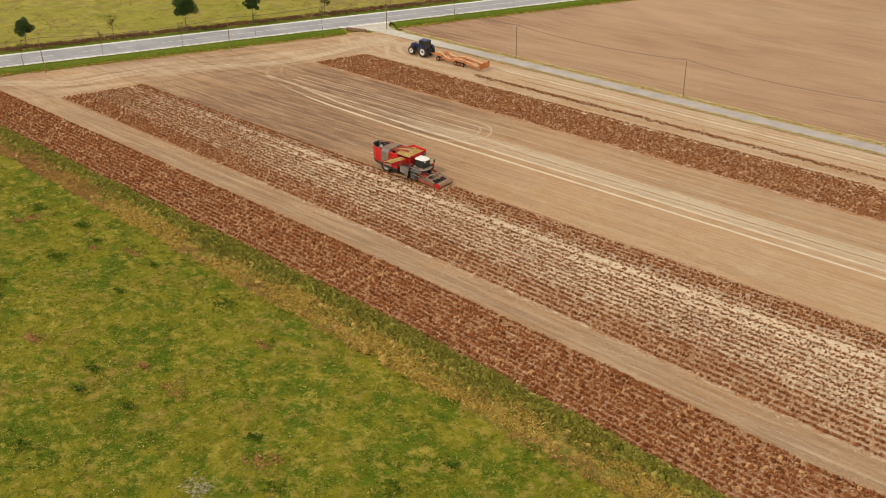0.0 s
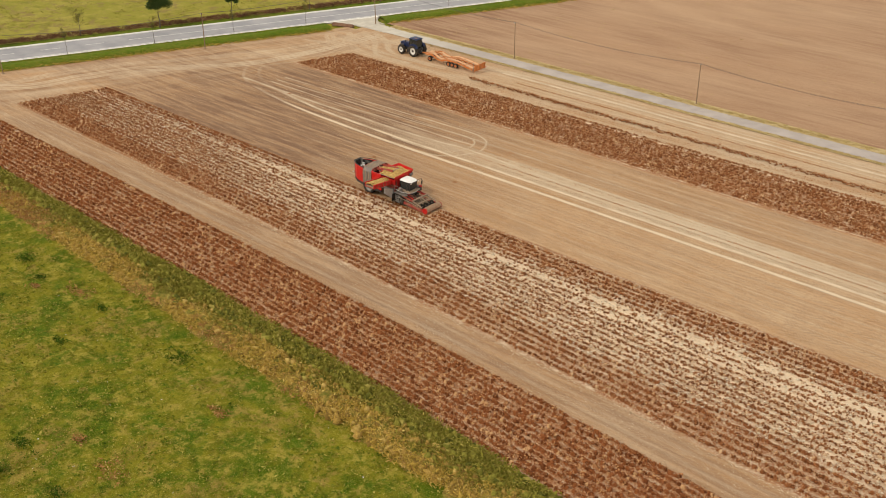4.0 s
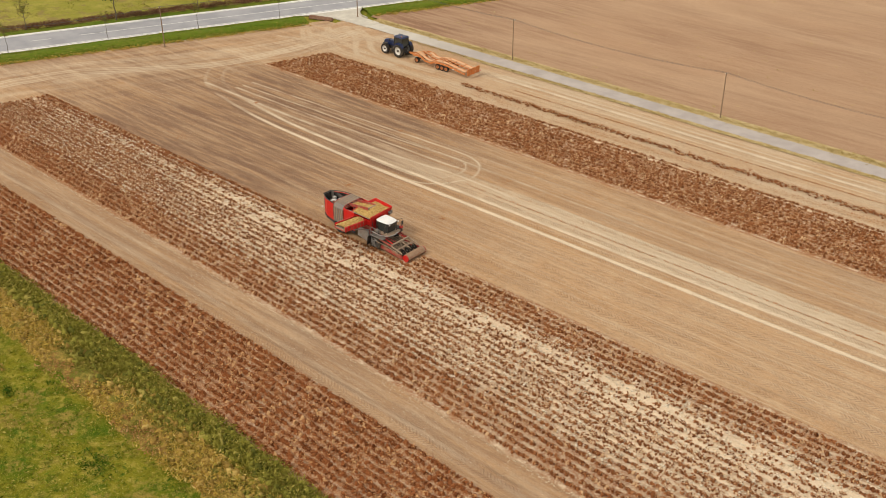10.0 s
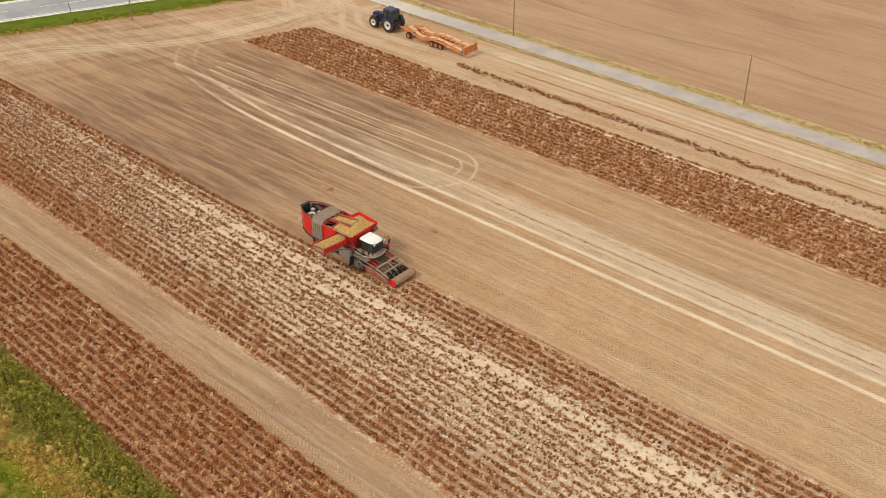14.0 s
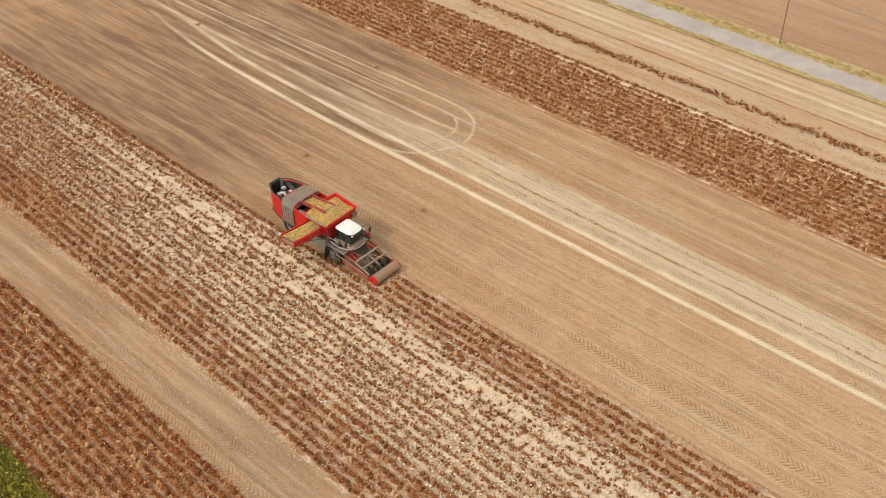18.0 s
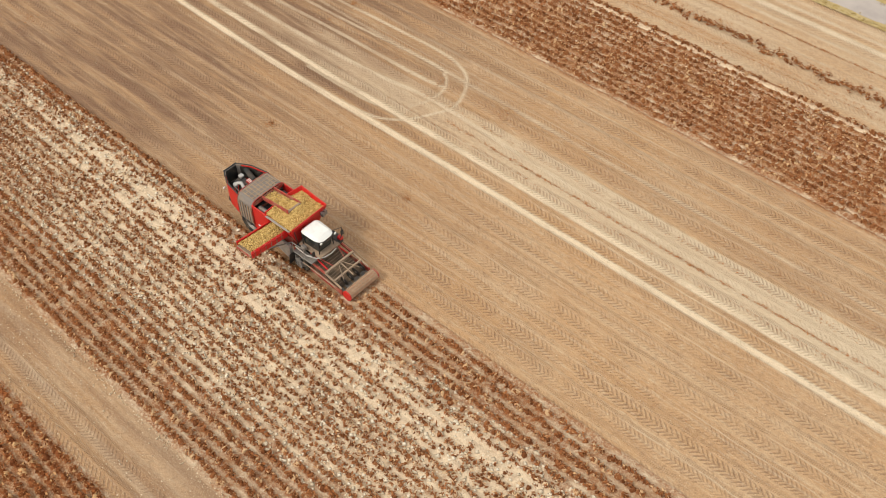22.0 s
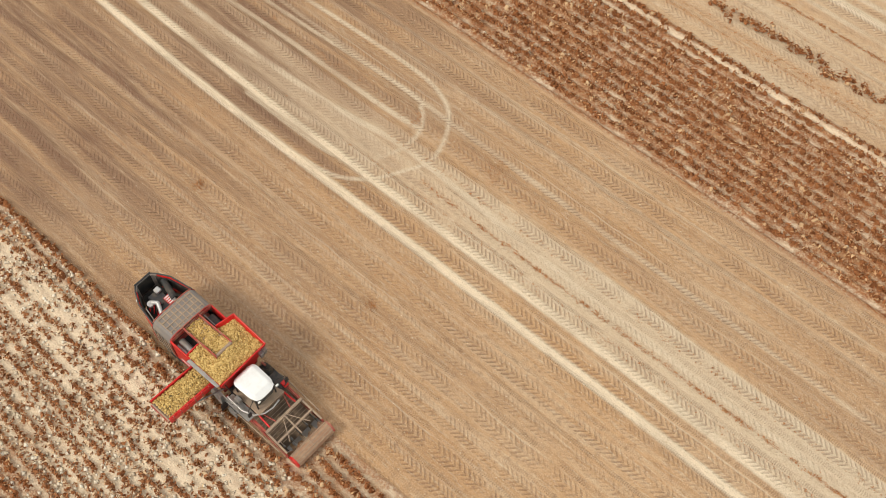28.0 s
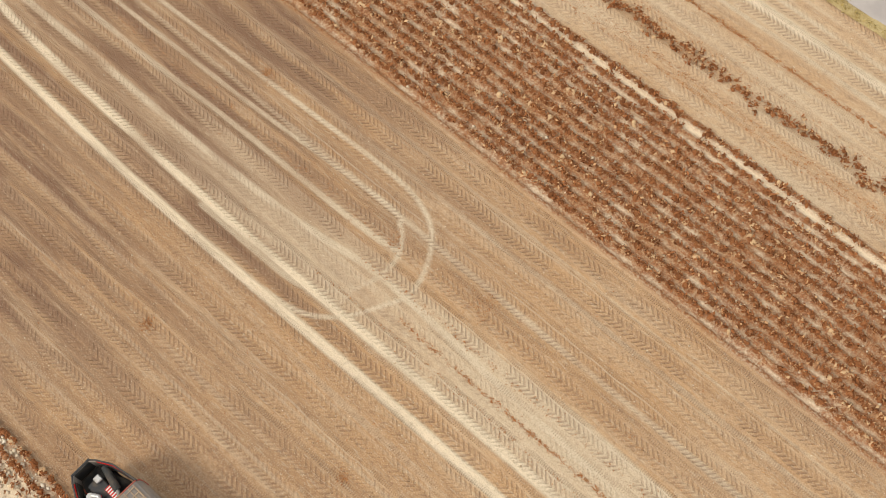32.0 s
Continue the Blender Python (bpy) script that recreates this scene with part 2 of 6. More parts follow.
def meadow_material():
    """Grazed grass: fresh and deep green drifts, straw-coloured patches, short blades all over."""
    m = Mat("meadow_grass", 0.95, spec=0.1)
    big, drift = m.noise(0.10, 3, rough=0.6), m.noise(0.33, 5, m.scaled((1, 1, 2.3)), 0.62)
    mid_, clump = m.noise(0.9, 5, m.scaled((1, 1, 5.1)), 0.66), m.noise(1.9, 4, m.scaled((1, 1, -3.3)), 0.6)
    blade = m.noise(9.0, 4, rough=0.75)
    c = m.mix(m.step(m.math("ADD", m.math("MULTIPLY", big, 0.5), m.math("MULTIPLY", drift, 0.6)), 0.46, 0.60), (0.080, 0.130, 0.006), (0.215, 0.198, 0.016))
    c = m.mix(m.math("MULTIPLY", m.step(mid_, 0.46, 0.66), 0.85), c, (0.39, 0.315, 0.058))
    c = m.mix(m.math("MULTIPLY", m.step(m.math("ADD", m.math("MULTIPLY", mid_, 0.5), m.math("MULTIPLY", m.noise(0.21, 4, m.scaled((1, 1, 9.7))), 0.6)), 0.58, 0.70), 0.55), c, (0.30, 0.185, 0.058))
    c = m.mix(m.math("MULTIPLY", m.step(clump, 0.43, 0.30), 0.85), c, (0.040, 0.085, 0.005))
    c = m.mix(m.math("MULTIPLY", m.step(m.math("ADD", m.math("MULTIPLY", clump, 0.5), m.math("MULTIPLY", drift, 0.5)), 0.45, 0.36), 0.8), c, (0.060, 0.125, 0.006))
    c = m.mix(m.math("MULTIPLY", m.step(blade, 0.54, 0.34), 0.35), c, (0.050, 0.075, 0.005))
    c = m.mix(m.math("MULTIPLY", m.step(blade, 0.52, 0.66), 0.55), c, (0.40, 0.35, 0.085))
    m.color(c)
    return m.bump(m.math("ADD", blade, m.math("MULTIPLY", clump, 2.5)), 0.10, 0.8).m


meadow = meadow_material()
meadow_far = grass_material("dry_meadow", (0.20, 0.19, 0.028), (0.26, 0.245, 0.038), (0.38, 0.325, 0.078), (0.25, 0.18, 0.07), 0.22, 0.9)
verge_mat = grass_material("verge_grass", (0.045, 0.085, 0.006), (0.10, 0.155, 0.010), (0.15, 0.185, 0.018), (0.19, 0.17, 0.035), 0.9, 0.5)

# ---- ground: one sheet out to the horizon ----
def sheet(name, xs, ys, z, mat, f=None):
    X, Y = np.meshgrid(np.asarray(xs, float), np.asarray(ys, float))
    Z = np.full_like(X, z) if f is None else f(X, Y)
    n, k = X.shape
    i = (np.arange(n - 1)[:, None] * k + np.arange(k - 1)).ravel()
    return quads(name, np.c_[X.ravel(), Y.ravel(), Z.ravel()], np.c_[i, i + 1, i + k + 1, i + k], mat, True)


far = [-2500, -900, -400]
ground = sheet("ground", far + list(np.arange(-220, 161, 4.0)) + [400, 900, 2500],
               far + list(np.arange(-160, 241, 4.0)) + [500, 1000, 2500], 0, meadow,
               lambda X, Y: -0.12 + 0.05 * waves(X, Y, 9, 3) * ((abs(X) < 200) & (Y < -42)))
tagged(ground, "green meadow ground with yellowed patches", "ground", kind="structure")

# ---- the potato field: bare soil, ridges and wheel tracks in one relief ----
ROW = 0.75


def ridge_zone(X, Y):
    """1 where the ridges still stand: three blocks of rows."""
    low = (Y < -22.0) & (Y > -31.7) & (X > -85)
    mid = (Y > -17.0) & (Y < np.where(X < HX - 1.0, -2.9, 0.1)) & (X > -66.3 + 0.3 * Y)
    up = (Y > 25.4) & (Y < 35.6) & (X > -63.1 + 0.34 * Y)
    return low, mid, up


HX = 1.1    # where the harvester's share cuts into the ridges


def near_curve(X, Y, pts):
    """Distance from a smooth line through the points."""
    p = np.array(pts, float)
    t = np.arange(len(p))
    tt = np.linspace(0, len(p) - 1, len(p) * 8)
    q = np.empty((len(tt), 2))
    for a in range(2):
        k = np.minimum(tt.astype(int), len(p) - 2)
        u = tt - k
        p0, p1, p2, p3 = (p[np.clip(k + d, 0, len(p) - 1), a] for d in (-1, 0, 1, 2))
        q[:, a] = 0.5 * (2 * p1 + (p2 - p0) * u + (2 * p0 - 5 * p1 + 4 * p2 - p3) * u**2 + (3 * p1 - p0 - 3 * p2 + p3) * u**3)
    best = np.full(X.shape, 1e9)
    for (ax, ay), (bx, by) in zip(q[:-1], q[1:]):
        dx, dy = bx - ax, by - ay
        u = np.clip(((X - ax) * dx + (Y - ay) * dy) / (dx * dx + dy * dy + 1e-9), 0, 1)
        best = np.minimum(best, (X - ax - u * dx) ** 2 + (Y - ay - u * dy) ** 2)
    return np.sqrt(best)


fx = np.r_[np.arange(-99, -48, 0.22), np.arange(-48, -26, 0.33), np.arange(-26, -4, 0.16), np.arange(-4, 40, 0.33), np.arange(40, 86, 0.6)]
fy = np.r_[np.arange(-31.5, 0.2, 0.15), np.arange(0.2, 25.2, 0.1), np.arange(25.2, 48.9, 0.15)]
X, Y = np.meshgrid(fx, fy)
low, mid, up = ridge_zone(X, Y)
rows = low | mid | up
phase = np.cos(Y / ROW * 2 * np.pi)
Z = np.where(rows, 0.10 + np.where(mid, 0.045, np.where(low, 0.08, 0.11)) * phase + 0.03 * waves(X, Y, 0.7, 5), 0.02 * waves(X, Y, 1.2, 6))
Z += 0.012 * rng.standard_normal(X.shape)
bare = ~rows & (Y > -3.2) & (Y < 25.4)
head = 1 / (1 + np.exp(-(-60 + 0.3 * Y - X) / 2.5))     # the driven headland
dust = np.zeros(X.shape)


def track(d, half, amount):
    global dust, Z
    m = np.clip(1.7 - 1.4 * d / half, 0, 1) * np.clip(0.96 + 0.22 * waves(X, Y, 1.1, 17), 0, 1)
    dust = np.maximum(dust, amount * m)
    Z = np.maximum(Z - 0.015 * (m > 0.3), -0.045)


PAIR_LO = [(-55.6, 44.7), (-54.1, 32.6), (-57.2, 26), (-59.2, 21), (-57.6, 17.8), (-53.5, 14.9), (-46, 13.1), (-38, 12.0), (-28, 11.5), (-18, 11.3), (0, 11.45), (40, 11.5), (104, 11.5)]
PAIR_HI = [(-53.5, 44.5), (-52.3, 33), (-55, 26.5), (-57, 21.8), (-55.6, 19.2), (-51.5, 16.6), (-44, 14.9), (-36, 13.8), (-28, 13.4), (-18, 13.2), (0, 13.35), (40, 13.4), (104, 13.4)]
fade = np.clip((X + 62) / 26, 0.42, 1)
track(near_curve(X, Y, PAIR_LO), 0.34, 0.88 * fade)
track(near_curve(X, Y, PAIR_HI), 0.35, 0.80 * fade)
track(near_curve(X, Y, [(-13, 11.5), (-10.4, 11.9), (-8.6, 13.1), (-7.4, 14.9), (-6.6, 16.8), (-7.5, 19.3), (-9.3, 20.8), (-13, 21.3), (-24, 20.9), (-50, 20.0)]), 0.20, 0.62)
track(near_curve(X, Y, [(-19, 12.8), (-15, 12.8), (-11.5, 13.0), (-9.8, 14.0), (-8.7, 15.7), (-8.6, 17.8), (-9.7, 19.2), (-11.6, 19.7), (-24, 19.1), (-50, 18.4)]), 0.20, 0.62)
track(near_curve(X, Y, [(-55, 15.6), (-40, 15.3), (-30, 15.3), (-20, 15.4), (-14, 15.7), (-8.5, 16.3), (-3, 16.1), (4, 15.75), (13, 15.5), (40, 15.5), (104, 15.5)]), 0.32, 0.64)
track(near_curve(X, Y, [(-5.5, 17.7), (2, 17.3), (8, 17.1), (16, 16.95), (40, 16.9), (104, 16.9)]), 0.34, 0.60 * np.clip((X + 6) / 14, 0.1, 1))
track(near_curve(X, Y, [(-50, 17.2), (-30, 17.3), (-22, 17.6), (-12, 17.75), (-8.8, 18.0)]), 0.24, 0.6)
for y0, w, a, x1 in ((19.6, 0.22, 0.45, -40), (22.0, 0.2, 0.35, -40), (14.3, 0.2, 0.3, -20), (9.3, 0.10, 0.24, -30), (7.75, 0.10, 0.30, -30), (4.7, 0.10, 0.34, -30), (2.2, 0.10, 0.28, -30), (23.6, 0.12, 0.34, -30), (36.6, 0.5, 0.3, -20), (44.6, 0.4, 0.8, -25), (45.8, 0.3, 0.55, -25), (43.4, 0.25, 0.5, -25), (40.4, 0.3, 0.4, -25), (41.6, 0.2, 0.3, -25), (46.8, 0.25, 0.4, -25),
                     (-18.6, 0.4, 0.25, -75), (-20.3, 0.45, 0.36, -75), (-19.5, 0.3, 0.15, -75)):
    track(np.abs(Y - y0 - 0.12 * waves(X, Y * 0, 14, int(y0 * 10) % 97 + 5)) + 10 * (X < x1), w, a)
for pts, w, a in (([(-90, -22), (-78, -12), (-75, -2), (-72, 6), (-66, 13), (-59, 23), (-56, 38), (-55, 46)], 1.1, 0.75),
                  ([(-92, -25), (-82, -14), (-79.5, -4), (-76, 6), (-70, 15), (-62, 28), (-58, 40), (-58, 46)], 0.9, 0.6),
                  ([(-60, 44), (-52, 38), (-44, 37.5), (-34, 37.6), (-20, 37)], 0.5, 0.5),
                  ([(-62, 41), (-56, 34), (-63, 22), (-67, 12), (-71, 2)], 0.7, 0.55),
                  ([(-57, 45), (-48, 45), (-38, 45.2), (-20, 45)], 0.5, 0.6),
                  ([(-58, 46), (-53, 43.5), (-49, 39.5), (-46, 38), (-40, 38.4)], 0.3, 0.6),
                  ([(-56, 47), (-51, 44.5), (-47.5, 41.5), (-43, 40.2), (-34, 40.2)], 0.3, 0.6),
                  ([(-60, 40), (-54, 42), (-50, 45.5), (-47, 47.6)], 0.3, 0.55),
                  ([(-63, 36), (-57, 38.5), (-52.5, 43), (-50, 47.5)], 0.3, 0.55),
                  ([(-46, 47), (-44, 44.5), (-40, 43.2), (-33, 43.6)], 0.25, 0.5),
                  ([(-57, 42), (-51, 40.2), (-46, 39.6), (-36, 39.8)], 0.4, 0.5)):
    d0 = near_curve(X, Y, pts)
    track(d0 + 0.3 * waves(X, Y, 2.0, 46), w, a * 0.4)
    for o in (0.35, 0.95):
        track(np.abs(d0 - o * w - 0.2 * waves(X, Y, 6, int(50 * w))), 0.26, a * 0.75)
yard = 1 / (1 + np.exp(-(-40 - X) / 4)) * (Y > 35.3)
band = np.exp(-((Y + 5.1) / 0.7) ** 2) + 0.7 * np.exp(-((Y + 6.9) / 0.5) ** 2)
U, V = X * 0.418 + Y * 0.9085, Y * 0.418 - X * 0.9085 + 1.2 * waves(X, Y, 9, 29)
swirl = waves(U * 0.12, V, 0.55, 8) + 0.7 * waves(U * 0.2, V, 0.28, 28) + 0.5 * waves(U, V, 1.0, 30)
dust = np.maximum(dust, (0.18 + 0.16 * waves(U * 0.07, V, 0.45, 8) + 0.06 * waves(X, Y, 3, 28)) * head)
damp0 = np.clip(0.30 + 0.22 * waves(X, Y, 4.5, 40) - 0.18 * swirl, 0, 0.85) * head
dust = np.maximum(dust, 0.20 * (0.7 + waves(X, Y, 1.5, 9)) * yard)
gap = np.clip(-phase + 0.1, 0, 1) * np.clip(0.5 + 0.9 * waves(X, Y, 0.22, 39), 0, 1)
dust = np.where(mid, np.clip(0.68 + 0.22 * gap + 0.10 * waves(X, Y, 4, 10) - 0.52 * np.clip((-15 - X) / 28, 0, 1) + 0.10 * rng.standard_normal(X.shape) + 0.22 * waves(X, Y, 0.35, 31) + (0.40 + 0.30 * np.clip((-22 - X) / 28, 0, 1)) * band - 0.30 * np.clip((Y + 4.2) / 1.6, 0, 1) - 0.28 * np.clip((-11.4 - Y) / 2.5, 0, 1), 0.05, 1), dust)
dust = np.where(low, 0.15 + 0.12 * waves(X, Y, 6, 11) + (0.22 + 0.42 * waves(X, Y, 0.22, 39)) * np.clip(-phase + 0.1, 0, 1), dust)
dust = np.where(up, np.clip(0.12 + 0.30 * waves(X, Y, 0.9, 12) + (0.36 + 0.5 * waves(X, Y, 0.22, 39)) * np.clip(-phase + 0.1, 0, 1), 0.05, 0.95) + (0.85 * (np.abs(Y - 34.88) < 0.24) + 0.35 * (np.abs(Y - 34.13) < 0.13)) * np.clip((X + 25) / 20, 0, 1), dust)
dust = np.where(~rows & (Y > 13.5) & (Y < 17.2) & (X > -50), np.maximum(dust, 0.42 * np.clip((X + 48) / 40, 0.2, 1) + 0.14 * np.clip((X + 5) / 30, 0, 1) + 0.10 * ((X < -9) & (Y < 15.6)) * np.clip((X + 45) / 15, 0, 1) + 0.08 * waves(X, Y, 5, 13)), dust)
dust = np.where(bare, np.maximum(dust, 0.13 * np.clip((X + 5) / 30, 0, 1) + 0.06 * waves(X * 0.1, Y, 0.8, 19)), dust)
dust = np.where(~rows & (Y > 35) & (Y < 48), np.maximum(dust, 0.10 + 0.17 * np.clip((X + 40) / 18, 0, 1) + 0.14 * waves(X * 0.15, Y, 0.5, 14)), dust)
dust = np.where((Y < -17) & (Y > -22), np.maximum(dust, 0.11 + 0.14 * waves(X * 0.3, Y, 1.5, 15)), dust)
damp = np.where(bare, np.clip(0.5 - (X + 22) / 45, 0, 0.85) * (Y > -3.2) * (Y < 24) * np.clip((18 - Y) / 6 + (X < -22) * np.clip(-(X + 22) / 18, 0, 1), 0, 1), 0)
damp = np.maximum(damp, 1.0 * np.exp(-((Y - 12.4) / 0.6) ** 2) * (X < -4) * (X > -50) * np.clip(-(X + 4) / 12, 0, 1))
damp = np.maximum(damp, bare * (Y > 17.6) * (0.20 + 0.24 * np.clip(-X / 12, 0, 1) + 0.12 * waves(X * 0.15, Y, 0.7, 37)))
damp = np.maximum(damp, bare * np.clip((-3 - X) / 20, 0, 1.0) * np.clip(0.95 + 0.35 * waves(X * 0.12, Y, 0.9, 47), 0, 1))
damp = np.maximum(damp, bare * (Y < 11) * np.clip(0.15 - X / 60 + 0.14 * waves(X * 0.08, Y, 0.9, 38), 0, 0.6))
damp = np.maximum(damp, 0.5 * np.exp(-((Y - 24.6) / 1.0) ** 2) * bare * np.clip(0.6 - X / 40, 0.25, 1))
damp = np.where((Y < -17.1) & (Y > -18.1), 0.55, np.where((Y < -20.9) & (Y > -22), 0.4, np.where((Y < -17) & (Y > -22), 0.54, damp)))
damp = np.where(bare, damp * np.clip(1.5 - 1.9 * dust, 0.05, 1), damp)
damp = damp * (1 - 0.7 * head) + damp0 * np.clip(1.3 - 2 * dust, 0, 1)
lug = (bare | ((Y > -22) & (Y < -17)) | ((Y > 35.6) & (Y < 48))) * (1 - 0.8 * head)
lug = lug * np.where(Y < -16, np.where(Y < -19.4, 0.9, 0.3), 1.0) * np.where(Y > 35, np.where(np.abs(Y - 45) < 1.6, 1.0, 0.7), 1.0) * np.clip((X + 62) / 20, 0.1, 1)
keep = (X > road_x(Y)) & ~((Y > 46.6) & (X < -61))
chaff = np.where(low, 0.98 - 0.30 * gap, np.where(up, 0.95 - 0.50 * gap, np.where(mid, 0.36 - 0.50 * gap + 0.42 * np.clip((Y + 4.8) / 1.6, 0, 1) + 0.56 * np.clip((-11.2 - Y) / 2.5, 0, 1) + 0.15 * waves(X, Y, 3, 16) + 0.55 * np.clip((-15 - X) / 28, 0, 1), 0)))
chaff = np.where(up & (np.abs(Y - 34.88) < 0.2) & (X > -15), 0.0, chaff) * (1 - 0.4 * (dust > 0.75))
n, k = X.shape
i = (np.arange(n - 1)[:, None] * k + np.arange(k - 1)).ravel()
f4 = np.c_[i, i + 1, i + k + 1, i + k]
f4 = f4[keep.ravel()[f4].all(1)]
used = np.zeros(n * k, bool)
used[f4.ravel()] = True
idx = np.cumsum(used) - 1
field = quads("field", np.c_[X.ravel(), lean(X, Y).ravel(), Z.ravel()][used], idx[f4], soil, True)
for nm, arr in (("dust", dust), ("damp", damp), ("lug", lug), ("chaff", chaff)):
    at = field.data.attributes.new(nm, "FLOAT", "POINT")
    at.data.foreach_set("value", np.clip(arr, 0, 1).ravel()[used].astype(np.float32))
tagged(field, "half-harvested potato field of tan soil with wheel tracks", "field", kind="structure")


# ---- withered potato plants along the ridges ----
def haulms(name, px, py, pz, size, leaves, mat, label, spread=0.2, flat=0.55, thin=1.0):
    """Clumps of crumpled leaves and stems round the given places."""
    n = len(px)
    k = n * leaves
    c = np.repeat(np.c_[px, py, pz], leaves, 0)
    s = np.repeat(size, leaves) * rng.uniform(0.6, 1.3, k)
    a, rr = rng.uniform(0, 6.283, k), np.sqrt(rng.uniform(0, 1, k)) * np.repeat(size, leaves) / 0.11 * spread
    c[:, 0] += np.cos(a) * rr * 1.15
    c[:, 1] += np.sin(a) * rr
    c[:, 2] += rng.uniform(0.0, 1.0, k) * (1 - (rr / (rr.max() + 1e-6)) * 0.6) * np.repeat(size, leaves) / 0.11 * spread * 0.9
    u = rng.normal(size=(k, 3)) * (1, 1, flat)
    u /= np.linalg.norm(u, axis=1)[:, None]
    w = np.cross(u, rng.normal(size=(k, 3)) * (flat, flat, 1))
    w /= np.linalg.norm(w, axis=1)[:, None] + 1e-9
    L, B = (s * rng.uniform(0.9, 2.0, k))[:, None], (s * thin * rng.uniform(0.35, 0.9, k))[:, None]
    bend = np.cross(u, w) * B * rng.uniform(-0.5, 0.9, k)[:, None]
    v = np.stack([c - u * L * 0.5, c + w * B * 0.5 + bend * 0.3, c + u * L * 0.5, c - w * B * 0.5 + bend * 0.3], 1).reshape(-1, 3)
    ob = quads(name, v, np.arange(4 * k).reshape(-1, 4), mat)
    return tagged(ob, label, "crop", kind="stuff")


def heaps(name, x, y, z, rx, ry, hz, mat, label, category="crop"):
    """Low crumpled heaps, one for each place; every heap is uneven in its own way."""
    n = len(x)
    a = np.arange(7) / 7 * 6.283
    base = np.concatenate([[(0, 0, 1.0)], np.c_[0.6 * np.cos(a), 0.6 * np.sin(a), np.full(7, 0.72)], np.c_[np.cos(a + 0.45), np.sin(a + 0.45), np.full(7, -0.25)]])
    f = [(0, 1 + k, 1 + (k + 1) % 7) for k in range(7)]
    f += [(1 + k, 8 + k, 1 + (k + 1) % 7) for k in range(7)] + [(1 + (k + 1) % 7, 8 + k, 8 + (k + 1) % 7) for k in range(7)]
    s = rng.uniform(0.65, 1.3, (n, 1, 1))
    v = base[None] * (rx, ry, hz) * s * rng.uniform(0.55, 1.35, (n, 15, 1)) + rng.normal(0, 0.15 * rx, (n, 15, 3))
    v += np.stack([x, y, z], 1)[:, None]
    ob = quads(name, v.reshape(-1, 3), (np.array(f)[None] + 15 * np.arange(n)[:, None, None]).reshape(-1, 3), mat)
    return tagged(ob, label, category, kind="stuff")


def crop(y0, y1, x0f, x1, step, density, loose, size, leaves, spread, heap_mat, leaf_mat, label, aside=0.0):
    """Withered plants, set one by one along the ridges: each a crumpled heap with curled leaves on and round it."""
    xs, ys = [], []
    for r in range(math.ceil(y0 / ROW), math.floor(y1 / ROW) + 1):
        y = r * ROW
        x = np.arange(x0f(y), x1, step)
        x = x + rng.uniform(-0.42, 0.42, len(x)) * step
        yy = y + aside + rng.normal(0, loose(y), len(x))
        m = rng.uniform(0, 1, len(x)) < density(x, yy, y)
        xs.append(x[m]), ys.append(yy[m])
    x, y = np.concatenate(xs), np.concatenate(ys)
    z = 0.10 + 0.06 * np.cos(y / ROW * 2 * np.pi)
    rx, ry, hz = size
    heaps("potato_haulm", x, lean(x, y), z, rx, ry, hz, heap_mat, label)
    return haulms("potato_haulm", x, lean(x, y), z + hz * 0.35, rng.uniform(0.7, 1.3, len(x)) * 0.13, leaves, leaf_mat, label, spread)


LOW = lambda x, yy, y: np.clip(0.90 + 0.16 * waves(x, yy, 0.5, 21), 0, 1)
MIDD = lambda x, yy, y: np.clip(0.94 + 0.3 * np.clip((-22 - x) / 25, 0, 1) + 0.16 * waves(x, yy, 0.4, 22) + 0.08 * waves(x, yy, 2.6, 26) - (0.78 + 0.1 * np.clip((-22 - x) / 25, 0, 1)) * (np.exp(-((yy + 5.1) / 0.40) ** 2) + 0.8 * np.exp(-((yy + 6.9) / 0.32) ** 2)) + 0.35 * (y > -3.2) + 0.3 * (y < -13), 0.08, 1)
UPP = lambda x, yy, y: np.clip(0.94 - 1.5 * np.clip(waves(x, yy, 0.5, 12) - 0.55, 0, 1), 0, 1) * ((np.abs(yy - 34.88) > 0.2) | (x < -15))
LAST = lambda x, yy, y: np.clip(0.90 + 0.35 * waves(x, yy, 3, 23), 0, 1)
x_low, x_mid, x_up = lambda y: -84.5, lambda y: -66.0 + 0.3 * y if y < -2.8 else HX + 0.6, lambda y: -62.6 + 0.34 * y
T_LOW, T_MID = "dense rows of withered red-brown potato plants", "thinning rows of withered brown potato plants on pale ridges"
T_UP, T_LAST = "dense strip of withered rusty potato plants", "single leftover row of withered potato plants"


tight = lambda y: 0.05
EDGES = lambda x, yy, y: np.clip(0.94 - 0.25 * np.clip((y + 13.5) / 1.5, 0, 1) * (y < -8) - 0.25 * np.clip((-3 - y) / 1.5, 0, 1) * (y > -8), 0, 1)
BETWEEN = lambda x, yy, y: 0.66 * MIDD(x, yy, y)
crop(-31.4, -21.8, x_low, 85, 0.30, LOW, tight, (0.20, 0.185, 0.20), 15, 0.20, bush_red, haulm_red, T_LOW)
crop(-16.8, -12.4, x_mid, 85, 0.24, EDGES, tight, (0.155, 0.165, 0.17), 12, 0.17, bush_mixed, haulm_rust, T_MID)
crop(-4.1, -0.4, x_mid, 85, 0.24, EDGES, tight, (0.155, 0.165, 0.17), 12, 0.17, bush_mixed, haulm_rust, T_MID)
